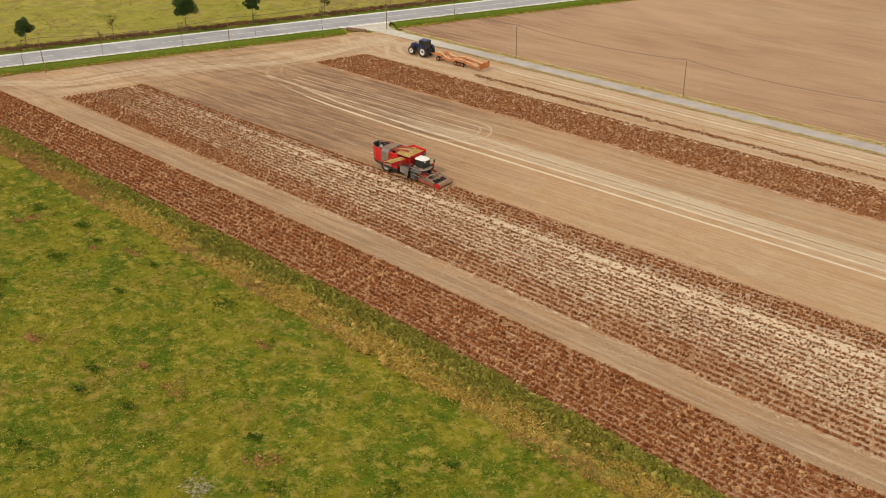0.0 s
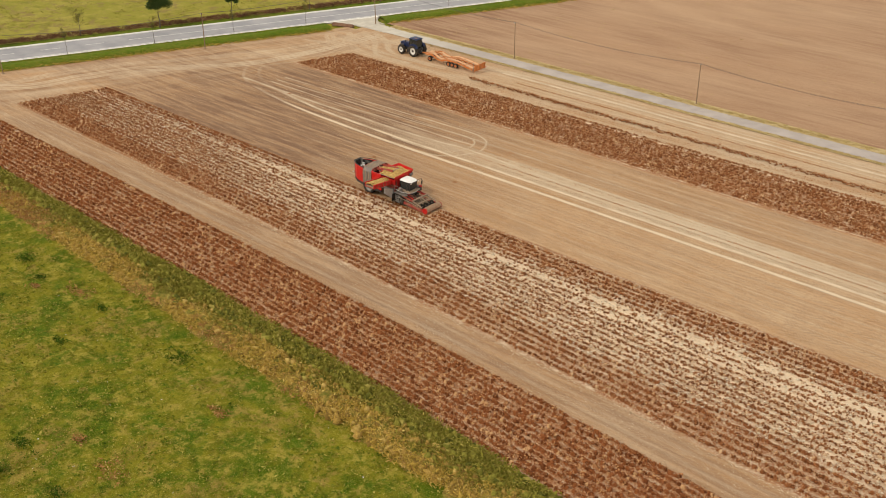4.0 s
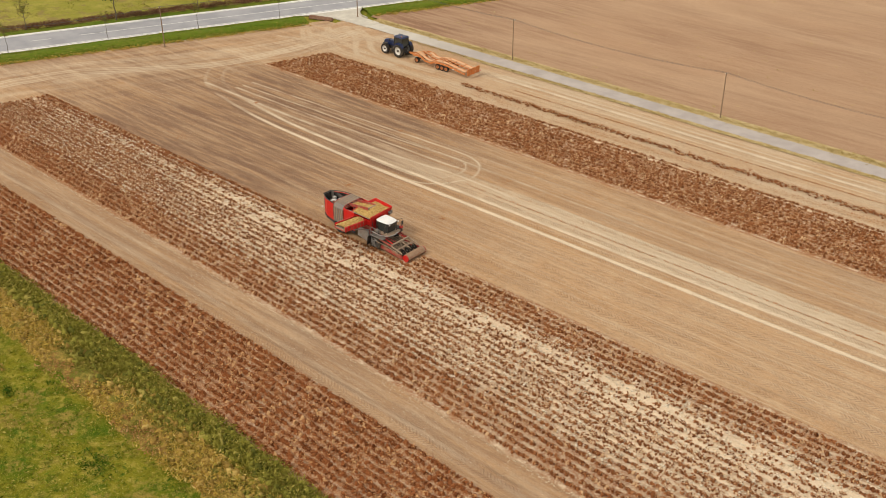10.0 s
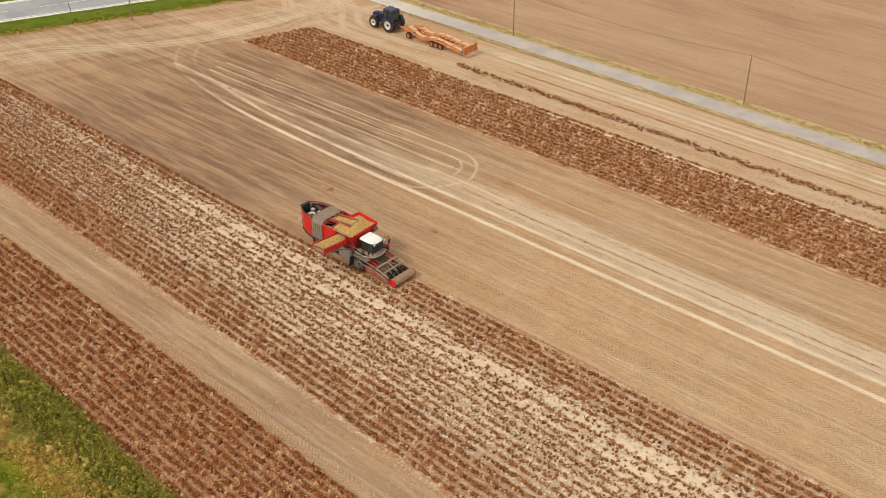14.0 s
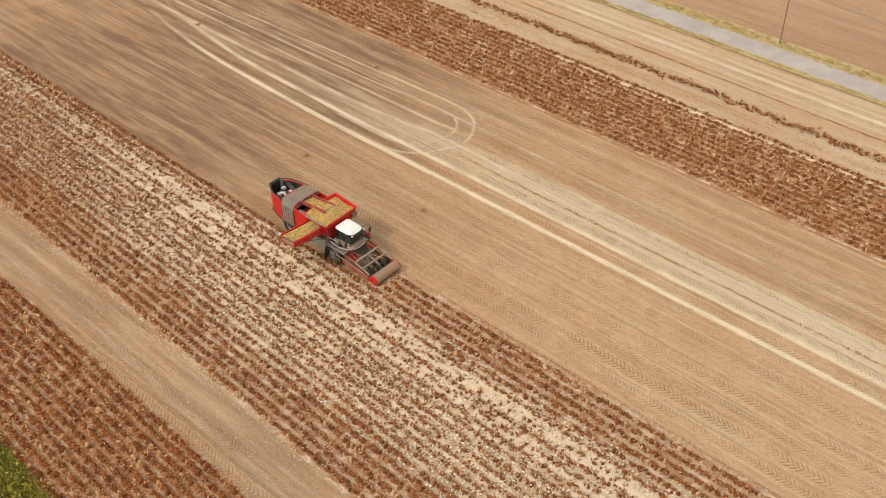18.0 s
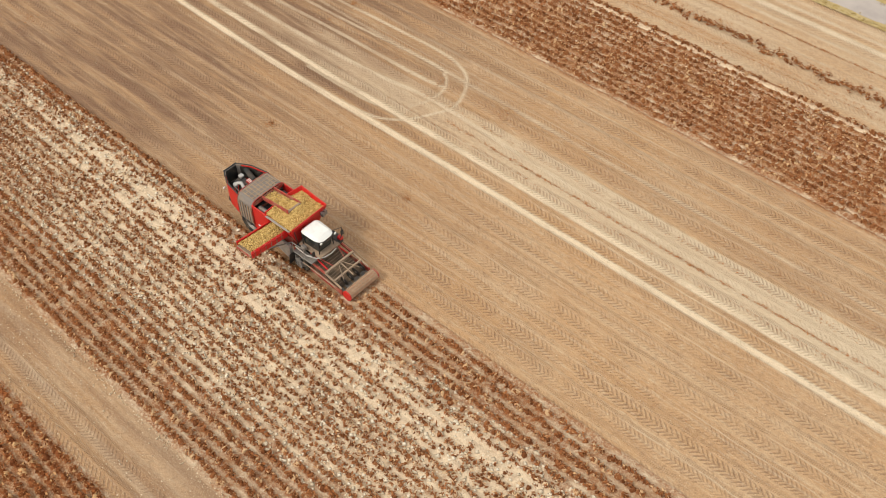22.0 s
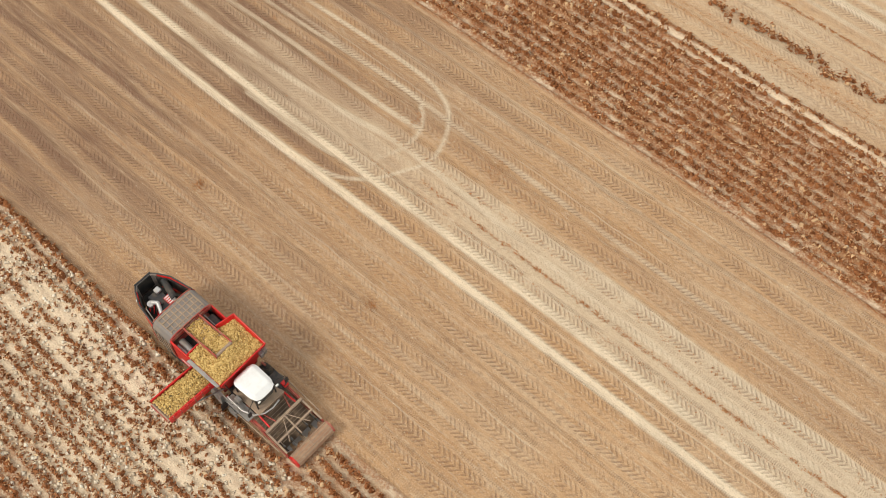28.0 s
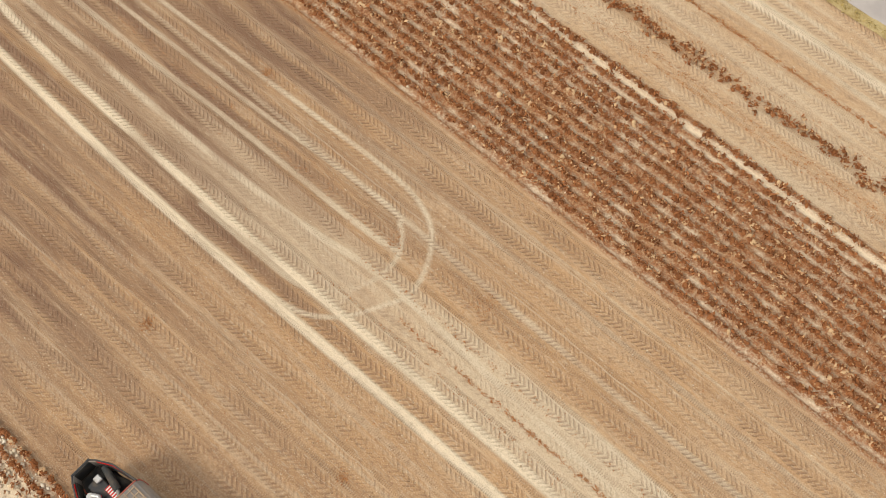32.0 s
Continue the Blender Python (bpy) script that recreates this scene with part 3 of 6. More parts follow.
crop(-12.1, -4.2, x_mid, 85, 0.165, MIDD, lambda y: 0.06, (0.115, 0.12, 0.13), 8, 0.14, bush_brown, haulm_brown, T_MID)
crop(-12.4, -4.0, x_mid, 85, 0.28, BETWEEN, lambda y: 0.10, (0.105, 0.095, 0.11), 6, 0.12, bush_brown, haulm_brown, T_MID, 0.375)
crop(25.6, 35.4, x_up, 85, 0.29, UPP, tight, (0.18, 0.16, 0.17), 15, 0.19, bush_rust, haulm_rust, T_UP)
crop(38.9, 39.1, lambda y: -27, 85, 0.13, LAST, lambda y: 0.26, (0.13, 0.12, 0.10), 12, 0.20, bush_rust, haulm_rust, T_LAST)

# ---- main road with its verges, in metres along (s) and across (d) its line ----
RU, RN = np.array((0.418, 0.9085)), np.array((-0.9085, 0.418))


def road_pt(s, d, z=0.0):
    p = RU * s + RN * d
    return Vector((p[0], p[1], z))


def strip(name, ss, ds, mat, zf, keep=None, smooth=True):
    S, D = np.meshgrid(np.asarray(ss, float), np.asarray(ds, float))
    P = S[..., None] * RU + D[..., None] * RN
    n, k = S.shape
    i = (np.arange(n - 1)[:, None] * k + np.arange(k - 1)).ravel()
    f4 = np.c_[i, i + k, i + k + 1, i + 1]
    if keep is not None:
        f4 = f4[keep(S, D, P).ravel()[f4].all(1)]
    return quads(name, np.c_[P.reshape(-1, 2), zf(S, D).ravel()], f4, mat, smooth)


NEAR, FAR = 80.6, 89.0
asphalt = Mat("asphalt", 0.85, spec=0.3)
an, ag = asphalt.noise(0.25, 4, asphalt.scaled((1, 1, 1))), asphalt.noise(30, 3)
asphalt.color(asphalt.mix(asphalt.step(an, 0.3, 0.7), (0.29, 0.29, 0.31), (0.37, 0.365, 0.385)))
asphalt = asphalt.bump(ag, 0.01, 0.5).m
concrete = Mat("pale_concrete", 0.9, spec=0.2)
cn = concrete.noise(0.5, 5, rough=0.65)
concrete.color(concrete.mix(concrete.step(cn, 0.3, 0.75), (0.47, 0.43, 0.37), (0.62, 0.58, 0.50)))
concrete = concrete.bump(cn, 0.02, 0.5).m
lane = Mat("farm_lane_surface", 0.92, spec=0.2)
ln1, ln2 = lane.noise(0.35, 5, rough=0.65), lane.noise(6, 4)
lane.color(lane.mix(lane.step(lane.math("ADD", lane.xyz()[0], lane.math("MULTIPLY", ln1, 14)), -45, -24), lane.mix(lane.step(ln1, 0.3, 0.75), (0.50, 0.46, 0.40), (0.62, 0.58, 0.51)),
                    lane.mix(lane.step(ln1, 0.3, 0.75), (0.38, 0.335, 0.315), (0.48, 0.425, 0.395))))
lane = lane.bump(ln2, 0.02, 0.6).m
white_paint = worn("road_paint", (0.74, 0.74, 0.72), (0.45, 0.43, 0.40), 0.6, 0.7)
shoulder_mat = Mat("gravel_shoulder", 0.95, spec=0.15)
gn = shoulder_mat.noise(5, 5, rough=0.7)
shoulder_mat.color(shoulder_mat.mix(shoulder_mat.step(gn, 0.35, 0.65), (0.70, 0.68, 0.64), (0.84, 0.82, 0.78)))
shoulder_mat = shoulder_mat.bump(gn, 0.03, 0.7).m

along = np.r_[np.arange(-160, 140, 1.0)]
road = strip("road", along, np.linspace(NEAR + 0.5, FAR - 0.5, 9), asphalt, lambda s, d: 0.16 - 0.004 * (d - 84.8) ** 2 * 0.3)
tagged(road, "grey asphalt country road with white edge lines", "road", kind="structure")
for d0, d1 in ((NEAR - 0.15, NEAR + 0.55), (FAR - 0.55, FAR + 0.15)):
    sh = strip("road_shoulder", np.arange(-160, 140, 0.5), np.linspace(d0, d1, 4), shoulder_mat,
               lambda s, d: 0.125 + 0.012 * waves(s, d, 0.4, 41))
    tagged(sh, "pale gravel shoulder beside the road", "shoulder", kind="structure")
for d0 in (NEAR + 0.62, FAR - 0.90):
    ed = strip("edge_line", along, (d0, d0 + 0.28), white_paint, lambda s, d: 0.166 - 0.0012 * (d - 84.8) ** 2)
    tagged(ed, "white painted edge line", "road marking", kind="structure")
for s0 in np.arange(-150, -22, 7.5):
    da = strip("centre_dash", (s0, s0 + 3.2), (84.68, 84.86), white_paint, lambda s, d: 0.166 + 0 * s)
    tagged(da, "white painted centre dash", "road marking", "centre dashes", "structure")
cl = strip("centre_line", np.arange(-20, 60, 2.0), (84.68, 84.86), white_paint, lambda s, d: 0.166 + 0 * s)
tagged(cl, "solid white centre line near the junction", "road marking", kind="structure")


def mouth(S, D, P):
    """Leaves the verge open where the farm lane joins."""
    return ~((S > 13.2) & (S < 23.5))


vz = lambda s, d: 0.02 + 0.13 * np.clip((d - 76) / 3, 0, 1) + 0.22 * np.exp(-((d - 78.2) / 1.0) ** 2) + 0.05 * waves(s, d, 1.3, 42)
verge = strip("verge", np.arange(-160, 140, 0.6), np.linspace(75.6, NEAR - 0.1, 12), verge_mat, vz, mouth)
tagged(verge, "lush green grass verge between road and field", "verge", kind="structure")
verge_far = strip("verge", np.arange(-160, 140, 0.8), np.linspace(FAR + 0.1, 91.6, 6), verge_mat,
                  lambda s, d: 0.12 - 0.05 * (d - FAR) + 0.04 * waves(s, d, 1.3, 43))
tagged(verge_far, "narrow green verge beyond the road", "verge", kind="structure")
far_meadow = strip("meadow_far", np.r_[-600, np.arange(-160, 141, 4.0), 600], np.r_[91.4, np.arange(93, 170, 4.0), 260, 700], meadow_far,
                   lambda s, d: 0.03 + 0.06 * waves(s, d, 7, 44))
tagged(far_meadow, "yellowed rough meadow beyond the road", "meadow", kind="structure")


def flat_poly(name, pts, z, mat, label, category):
    bm = bmesh.new()
    f = bm.faces.new([bm.verts.new((x, y, z)) for x, y in pts])
    r = bmesh.ops.extrude_face_region(bm, geom=[f])
    for v in (g for g in r["geom"] if isinstance(g, bmesh.types.BMVert)):
        v.co.z -= 0.15
    bmesh.ops.recalc_face_normals(bm, faces=bm.faces)
    return tagged(part(name, bm, mat, None), label, category, kind="structure")


flat_poly("junction_apron", [(-68.4, 45.0), (-66.0, 47.2), (-62.5, 48.1), (-55.2, 48.35), (-55.2, 51.3), (-59.5, 51.6), (-61.8, 52.8), (-63.4, 55.4)],
          0.108, concrete, "pale worn concrete apron joining the lane to the road", "pavement")
lane_ob = sheet("farm_lane", np.arange(-56, 108, 1.0), np.linspace(48.4, 51.2, 8), 0, lane,
                lambda a, b: 0.105 - 0.02 * ((b - 49.8) / 1.4) ** 2 + 0.008 * waves(a, b, 1.0, 51))
tagged(lane_ob, "grey narrow farm lane with worn surface", "lane", kind="structure")
dry_verge = grass_material("dry_verge", (0.36, 0.26, 0.11), (0.46, 0.34, 0.155), (0.54, 0.42, 0.22), (0.56, 0.45, 0.27), 0.9)
for y0, y1, x0 in ((47.6, 48.45, -34), (51.15, 53.0, -57)):
    v = sheet("lane_verge", np.arange(x0, 108, 0.7), np.linspace(y0, y1, 5), 0, dry_verge,
              lambda a, b: 0.085 + 0.035 * waves(a, b, 0.8, 52))
    tagged(v, "yellow dry grass edge of the farm lane", "verge", kind="structure")

# tilled field, cut along the verge
f2x, f2y = np.r_[np.arange(-66, 110, 1.0)], np.r_[np.arange(52.8, 150, 0.9), 165, 200, 300]
X2, Y2 = np.meshgrid(f2x, f2y)
ok = (X2 * RN[0] + Y2 * RN[1] < 76.4)
furrow = np.sin(Y2 * 2.1 + 0.35 * waves(X2, Y2, 12, 33))
n, k = X2.shape
i = (np.arange(n - 1)[:, None] * k + np.arange(k - 1)).ravel()
f4 = np.c_[i, i + 1, i + k + 1, i + k]
f4 = f4[ok.ravel()[f4].all(1)]
tilled = quads("tilled_field", np.c_[X2.ravel(), Y2.ravel(), (0.04 + 0.010 * furrow + 0.03 * waves(X2, Y2, 3, 31)).ravel()], f4, soil_far, True)
at = tilled.data.attributes.new("dust", "FLOAT", "POINT")
at.data.foreach_set("value", np.clip(0.20 + 0.20 * waves(X2 * 0.5, Y2 * 1.6, 10, 32) + 0.03 * furrow + 0.10 * waves(X2 * 0.2, Y2, 2.2, 45), 0, 0.8).ravel().astype(np.float32))
at = tilled.data.attributes.new("damp", "FLOAT", "POINT")
at.data.foreach_set("value", np.clip(0.75 * (X2 < -30) * np.clip((-30 - X2) / 25, 0, 1) + 0.36 + 0.20 * waves(X2 * 0.35, Y2, 7, 34) + 0.16 * waves(X2 * 0.15, Y2, 0.8, 35) + 0.12 * waves(X2 * 0.6, Y2, 1.5, 36), 0, 0.9).ravel().astype(np.float32))
tagged(tilled, "bare brown tilled field beside the farm lane", "field", kind="structure")


# ---- solid helpers ----
def box(x0, x1, y0, y1, z0, z1, bev=0.02, bm=None):
    bm = bm or bmesh.new()
    vs = bmesh.ops.create_cube(bm, size=1)["verts"]
    for v in vs:
        v.co = Vector(((x0 + x1) / 2 + v.co.x * (x1 - x0), (y0 + y1) / 2 + v.co.y * (y1 - y0), (z0 + z1) / 2 + v.co.z * (z1 - z0)))
    if bev:
        es = {e for v in vs for e in v.link_edges}
        bmesh.ops.bevel(bm, geom=list(es), offset=bev, segments=1, affect="EDGES")
    return bm


def tube(pts, r, n=8, bm=None):
    """Straight round bars through the points."""
    bm = bm or bmesh.new()
    for a, b in zip(pts[:-1], pts[1:]):
        a, b = Vector(a), Vector(b)
        m = Matrix.Translation((a + b) / 2) @ (b - a).to_track_quat("Z", "Y").to_matrix().to_4x4()
        bmesh.ops.create_cone(bm, cap_ends=True, segments=n, radius1=r, radius2=r, depth=(b - a).length + r * 0.6, matrix=m)
    return bm


def beam(a, b, w, h, bev=0.01, bm=None):
    """A square bar from a to b."""
    bm = bm or bmesh.new()
    a, b = Vector(a), Vector(b)
    vs = bmesh.ops.create_cube(bm, size=1)["verts"]
    m = Matrix.Translation((a + b) / 2) @ (b - a).to_track_quat("X", "Z").to_matrix().to_4x4() @ Matrix.Diagonal(((b - a).length, w, h, 1))
    for v in vs:
        v.co = m @ v.co
    if bev:
        bmesh.ops.bevel(bm, geom=list({e for v in vs for e in v.link_edges}), offset=bev, segments=1, affect="EDGES")
    return bm


def drum(c, axis, r, h, n=20, r2=None, bm=None):
    bm = bm or bmesh.new()
    m = Matrix.Translation(c) @ Vector(axis).to_track_quat("Z", "Y").to_matrix().to_4x4()
    bmesh.ops.create_cone(bm, cap_ends=True, segments=n, radius1=r, radius2=r if r2 is None else r2, depth=h, matrix=m)
    return bm


def hull(pts, bev=0.0, bm=None):
    bm = bm or bmesh.new()
    vs = [bm.verts.new(p) for p in pts]
    bmesh.ops.convex_hull(bm, input=vs)
    bmesh.ops.dissolve_limit(bm, angle_limit=0.02, verts=bm.verts, edges=bm.edges)
    if bev:
        bmesh.ops.bevel(bm, geom=list(bm.edges), offset=bev, segments=2, affect="EDGES")
    return bm


def plate(pts, t, bm=None):
    """A flat sheet of thickness t through the points."""
    bm = bm or bmesh.new()
    vs = [bm.verts.new(p) for p in pts]
    f = bm.faces.new(vs)
    f.normal_update()
    nrm = f.normal.copy()
    r = bmesh.ops.extrude_face_region(bm, geom=[f])
    for v in (g for g in r["geom"] if isinstance(g, bmesh.types.BMVert)):
        v.co -= nrm * t
    bmesh.ops.recalc_face_normals(bm, faces=bm.faces)
    return bm


def lathe(profile, c, n=28, bm=None):
    """A turned body round the y axis through c; profile is pairs of radius and y."""
    bm = bm or bmesh.new()
    rings = []
    for r, y in profile:
        rings.append([bm.verts.new((c[0] + r * math.cos(a), c[1] + y, c[2] + r * math.sin(a))) for a in (2 * math.pi * k / n for k in range(n))])
    for a, b in zip(rings[:-1], rings[1:]):
        for k in range(n):
            f = bm.faces.new((a[k], a[(k + 1) % n], b[(k + 1) % n], b[k]))
            f.smooth = True
    bmesh.ops.recalc_face_normals(bm, faces=bm.faces)
    return bm


rubber = worn("tyre_rubber", (0.022, 0.022, 0.022), (0.20, 0.15, 0.10), 0.6, 0.85, scale=3)
steel_dark = worn("dark_steel", (0.035, 0.035, 0.038), (0.22, 0.16, 0.11), 0.45, 0.55)
steel_grey = worn("grey_steel", (0.30, 0.29, 0.28), (0.30, 0.22, 0.15), 0.6, 0.5, 0.5)


def farm_wheel(parent, c, r, w, out, rim_mat, name="wheel", lugs=18):
    """Hub, ribbed tyre and dished rim; out is the side (+1 or -1 in y) that faces away."""
    x, y, z = c
    hub = part(name, drum((x, y + out * w * 0.28, z), (0, 1, 0), r * 0.16, w * 0.3, 12), steel_dark, parent)
    h = w / 2
    bm = lathe([(r * 0.60, -h * 0.8), (r * 0.78, -h), (r * 0.93, -h * 0.92), (r * 0.96, -h * 0.5), (r * 0.965, 0), (r * 0.96, h * 0.5), (r * 0.93, h * 0.92), (r * 0.78, h), (r * 0.60, h * 0.8)], c, 30)
    for k in range(lugs):
        for side in (-1, 1):
            a = 2 * math.pi * (k + (0.5 if side > 0 else 0)) / lugs
            b = a + 0.22
            p = Vector((x + r * 0.975 * math.cos(a), y + side * h * 0.06, z + r * 0.975 * math.sin(a)))
            q = Vector((x + r * 0.965 * math.cos(b), y + side * h * 0.96, z + r * 0.965 * math.sin(b)))
            beam(p, q, 0.05 * r + 0.01, 0.05 * r, 0, bm)
    part("tyre", bm, rubber, hub)
    bm = lathe([(r * 0.61, out * h * 0.78), (r * 0.55, out * h * 0.7), (r * 0.5, out * h * 0.15), (r * 0.22, out * h * 0.3), (r * 0.2, out * h * 0.42), (0.01, out * h * 0.42)], c, 24)
    lathe([(r * 0.61, -out * h * 0.78), (r * 0.5, -out * h * 0.1), (0.01, -out * h * 0.1)], c, 24, bm)
    part("rim", bm, rim_mat, hub)
    return hub

# ---- potato harvester, four rows, on its way along the ridges ----
red = worn("harvester_red", (0.64, 0.012, 0.013), (0.36, 0.17, 0.11), 0.22, 0.35)
red_dusty = worn("dusty_red", (0.40, 0.05, 0.038), (0.36, 0.23, 0.15), 1.0, 0.6)
grey_cover = worn("grey_cover", (0.22, 0.195, 0.18), (0.34, 0.26, 0.19), 0.6, 0.6)
white_roof = worn("white_roof", (0.84, 0.84, 0.83), (0.55, 0.50, 0.44), 0.25, 0.35)
dusty_metal = worn("dusty_metal", (0.33, 0.24, 0.175), (0.44, 0.32, 0.21), 0.8, 0.75)
rust_hood = worn("dust_caked_hood", (0.36, 0.20, 0.12), (0.46, 0.33, 0.22), 0.8, 0.85, scale=4)
alu = worn("bare_sheet_metal", (0.55, 0.54, 0.53), (0.40, 0.34, 0.28), 0.5, 0.4, 0.6)
black = worn("black_plastic", (0.02, 0.02, 0.02), (0.16, 0.12, 0.09), 0.5, 0.6)
lamp_mat = worn("lamp_lens", (0.75, 0.75, 0.72), (0.5, 0.45, 0.4), 0.3, 0.2)
decal = worn("white_decal", (0.8, 0.8, 0.8), (0.5, 0.42, 0.35), 0.3, 0.5)
glass = Mat("tinted_glass", 0.06, spec=0.6)
glass.color((0.032, 0.038, 0.036))
glass = glass.m
potato = Mat("potato_skin", 0.85, spec=0.2)
pr = potato.rand()
potato.color(potato.mix(potato.step(potato.noise(9, 4), 0.55, 0.8), potato.mix(pr, (0.36, 0.22, 0.065), (0.66, 0.46, 0.18)), (0.22, 0.13, 0.06)))
potato = potato.m

HARV = pose(HX - 0.1, -1.17, 0.0)
harv = thing("potato_harvester", HARV, "red self-propelled potato harvester with a full bunker, working along the ridges", "harvester")


def hp(name, bm, mat, label="", parent=None):
    return part(name, bm, mat, parent or harv, label)


# rear body: tapered sides round an open engine bay
def wall_strip(line, z0, z1, t):
    """Upright panels along a line of (x, y), with thickness t."""
    bm = bmesh.new()
    for (ax, ay), (bx, by) in zip(line[:-1], line[1:]):
        d = Vector((bx - ax, by - ay, 0)).normalized()
        nn = Vector((-d.y, d.x, 0)) * t
        hull([(ax, ay, z0), (bx, by, z0), (ax, ay, z1), (bx, by, z1), (ax + nn.x, ay + nn.y, z0), (bx + nn.x, by + nn.y, z0), (ax + nn.x, ay + nn.y, z1), (bx + nn.x, by + nn.y, z1)], bm=bm)
    return bm


for sgn in (-1, 1):
    hp("side_panel", wall_strip([(-12.35, sgn * 0.72), (-11.6, sgn * 1.12), (-10.2, sgn * 1.42)], 1.25, 3.18, 0.06 * sgn * -1), red)
    hp("rear_corner", wall_strip([(-12.6, sgn * 0.50), (-12.33, sgn * 0.74)], 1.2, 3.25, -0.08 * sgn), grey_cover)
    hp("rim_rail", tube([(-12.6, sgn * 0.52, 3.27), (-12.33, sgn * 0.74, 3.27), (-11.6, sgn * 1.13, 3.27), (-10.15, sgn * 1.38, 3.3)], 0.045), steel_dark)
    hp("side_panel", box(-8.75, -7.1, sgn * 1.42 - 0.04, sgn * 1.42 + 0.04, 1.1, 3.25), red)
    hp("lower_skirt", wall_strip([(-12.1, sgn * 0.8), (-10.0, sgn * 1.3), (-7.2, sgn * 1.34)], 0.75, 1.3, 0.05 * -sgn), steel_dark)
for sgn in (-1, 1):
    hp("bay_lining", wall_strip([(-12.3, sgn * 0.60), (-11.55, sgn * 1.00), (-10.2, sgn * 1.30)], 2.1, 3.14, 0.04 * sgn), black, "black lining of the engine bay")
hp("bay_lining", box(-12.56, -12.52, -0.5, 0.5, 2.1, 3.2, 0), black)
hp("tailgate", box(-12.66, -12.58, -0.52, 0.52, 1.1, 3.25), grey_cover, "grey rear gate")
hp("rim_rail", tube([(-12.62, -0.55, 3.3), (-12.62, 0.55, 3.3)], 0.05), steel_dark)
hp("bay_floor", plate([(-12.5, -0.5, 2.05), (-10.1, -1.3, 2.05), (-10.1, 1.3, 2.05), (-12.5, 0.5, 2.05)], 0.08), black)
hp("under_frame", box(-12.2, -4.6, -0.9, 0.9, 1.0, 1.35), steel_dark)
hp("reversing_lamp", box(-12.72, -12.62, -0.85, -0.70, 1.75, 1.9), lamp_mat)
# engine and what shows round it
eng = hp("engine", box(-11.9, -10.45, -0.45, 0.35, 2.1, 2.75, 0.06), steel_dark, "dark grey engine block")
hp("valve_cover", box(-11.1, -10.35, 0.05, 0.42, 2.75, 2.95, 0.03), red, "red ribbed valve cover", eng)
for k in range(5):
    hp("rib", box(-11.03 + 0.14 * k, -10.97 + 0.14 * k, 0.07, 0.40, 2.95, 2.98, 0), decal, "", eng)
hp("silencer", drum((-11.25, 0.62, 2.95), (1, -0.25, 0), 0.19, 1.35, 20), black, "black exhaust silencer")
hp("exhaust_elbow", tube([(-10.6, 0.45, 2.98), (-10.3, 0.3, 3.0), (-10.05, 0.25, 3.02)], 0.09, 12), steel_grey)
hp("air_duct", tube([(-11.3, -0.5, 2.95), (-11.05, -0.35, 3.0), (-10.8, -0.45, 2.95), (-10.5, -0.6, 2.9)], 0.12, 12), alu, "silver intake duct")
hp("turbo", drum((-11.35, -0.62, 2.85), (0, 0, 1), 0.19, 0.2, 18), alu)
for k in range(7):
    a = k * 0.5
    hp("hose", tube([(-11.8 + 0.12 * k, -0.7 + 0.06 * k, 2.6), (-11.6 + 0.12 * k, -0.75 + 0.1 * k, 2.85 + 0.04 * math.sin(a)), (-11.3 + 0.12 * k, -0.9 + 0.03 * k, 2.6)], 0.03, 6), red if k % 2 else black)
hp("coolant_tank", box(-11.9, -11.55, 0.0, 0.35, 2.78, 2.98, 0.04), alu)
hp("grab_rail", tube([(-10.25, -1.2, 3.05), (-10.25, -1.2, 3.4), (-11.0, -1.05, 3.4), (-11.0, -1.05, 3.05)], 0.025, 6), steel_grey)

# grey arched cover with its grid of slots
arc = [(-1.50, 1.35), (-1.52, 2.5), (-1.47, 3.05), (-1.30, 3.36), (-1.0, 3.46), (0, 3.5), (1.0, 3.46), (1.30, 3.36), (1.47, 3.05), (1.52, 2.5), (1.50, 1.35)]
bm = bmesh.new()
ro = [[bm.verts.new((x, y, z)) for y, z in arc] for x in (-10.15, -8.72)]
ri = [[bm.verts.new((x, y * 0.955, z - 0.06 if z > 3 else z)) for y, z in arc] for x in (-10.15, -8.72)]
for k in range(len(arc) - 1):
    bm.faces.new((ro[0][k], ro[0][k + 1], ro[1][k + 1], ro[1][k]))
    bm.faces.new((ri[0][k], ri[1][k], ri[1][k + 1], ri[0][k + 1]))
    for e in (0, 1):
        bm.faces.new((ro[e][k], ri[e][k], ri[e][k + 1], ro[e][k + 1]))
bmesh.ops.recalc_face_normals(bm, faces=bm.faces)
cover = hp("arched_cover", bm, grey_cover, "grey arched screen cover with slots")
for k in range(9):
    y = -1.12 + 0.28 * k
    hp("slat", box(-10.08, -8.8, y - 0.035, y + 0.035, 3.455 + 0.045 * (1 - abs(y)), 3.50 + 0.045 * (1 - abs(y)), 0.008), dusty_metal, "", cover)
for x in (-9.95, -9.62, -9.28, -8.95):
    hp("cross_bar", box(x - 0.03, x + 0.03, -1.15, 1.15, 3.50, 3.535, 0.008), dusty_metal, "", cover)
for k in range(5):
    hp("slat", box(-10.0 + 0.28 * k, -9.9 + 0.28 * k, -1.56, -1.52, 1.5, 2.95, 0.008), dusty_metal, "", cover)
for x in (-10.17, -8.70):
    hp("cover_trim", tube([(x, y * 1.005, z + 0.01) for y, z in arc], 0.035, 6), red_dusty, "", cover)

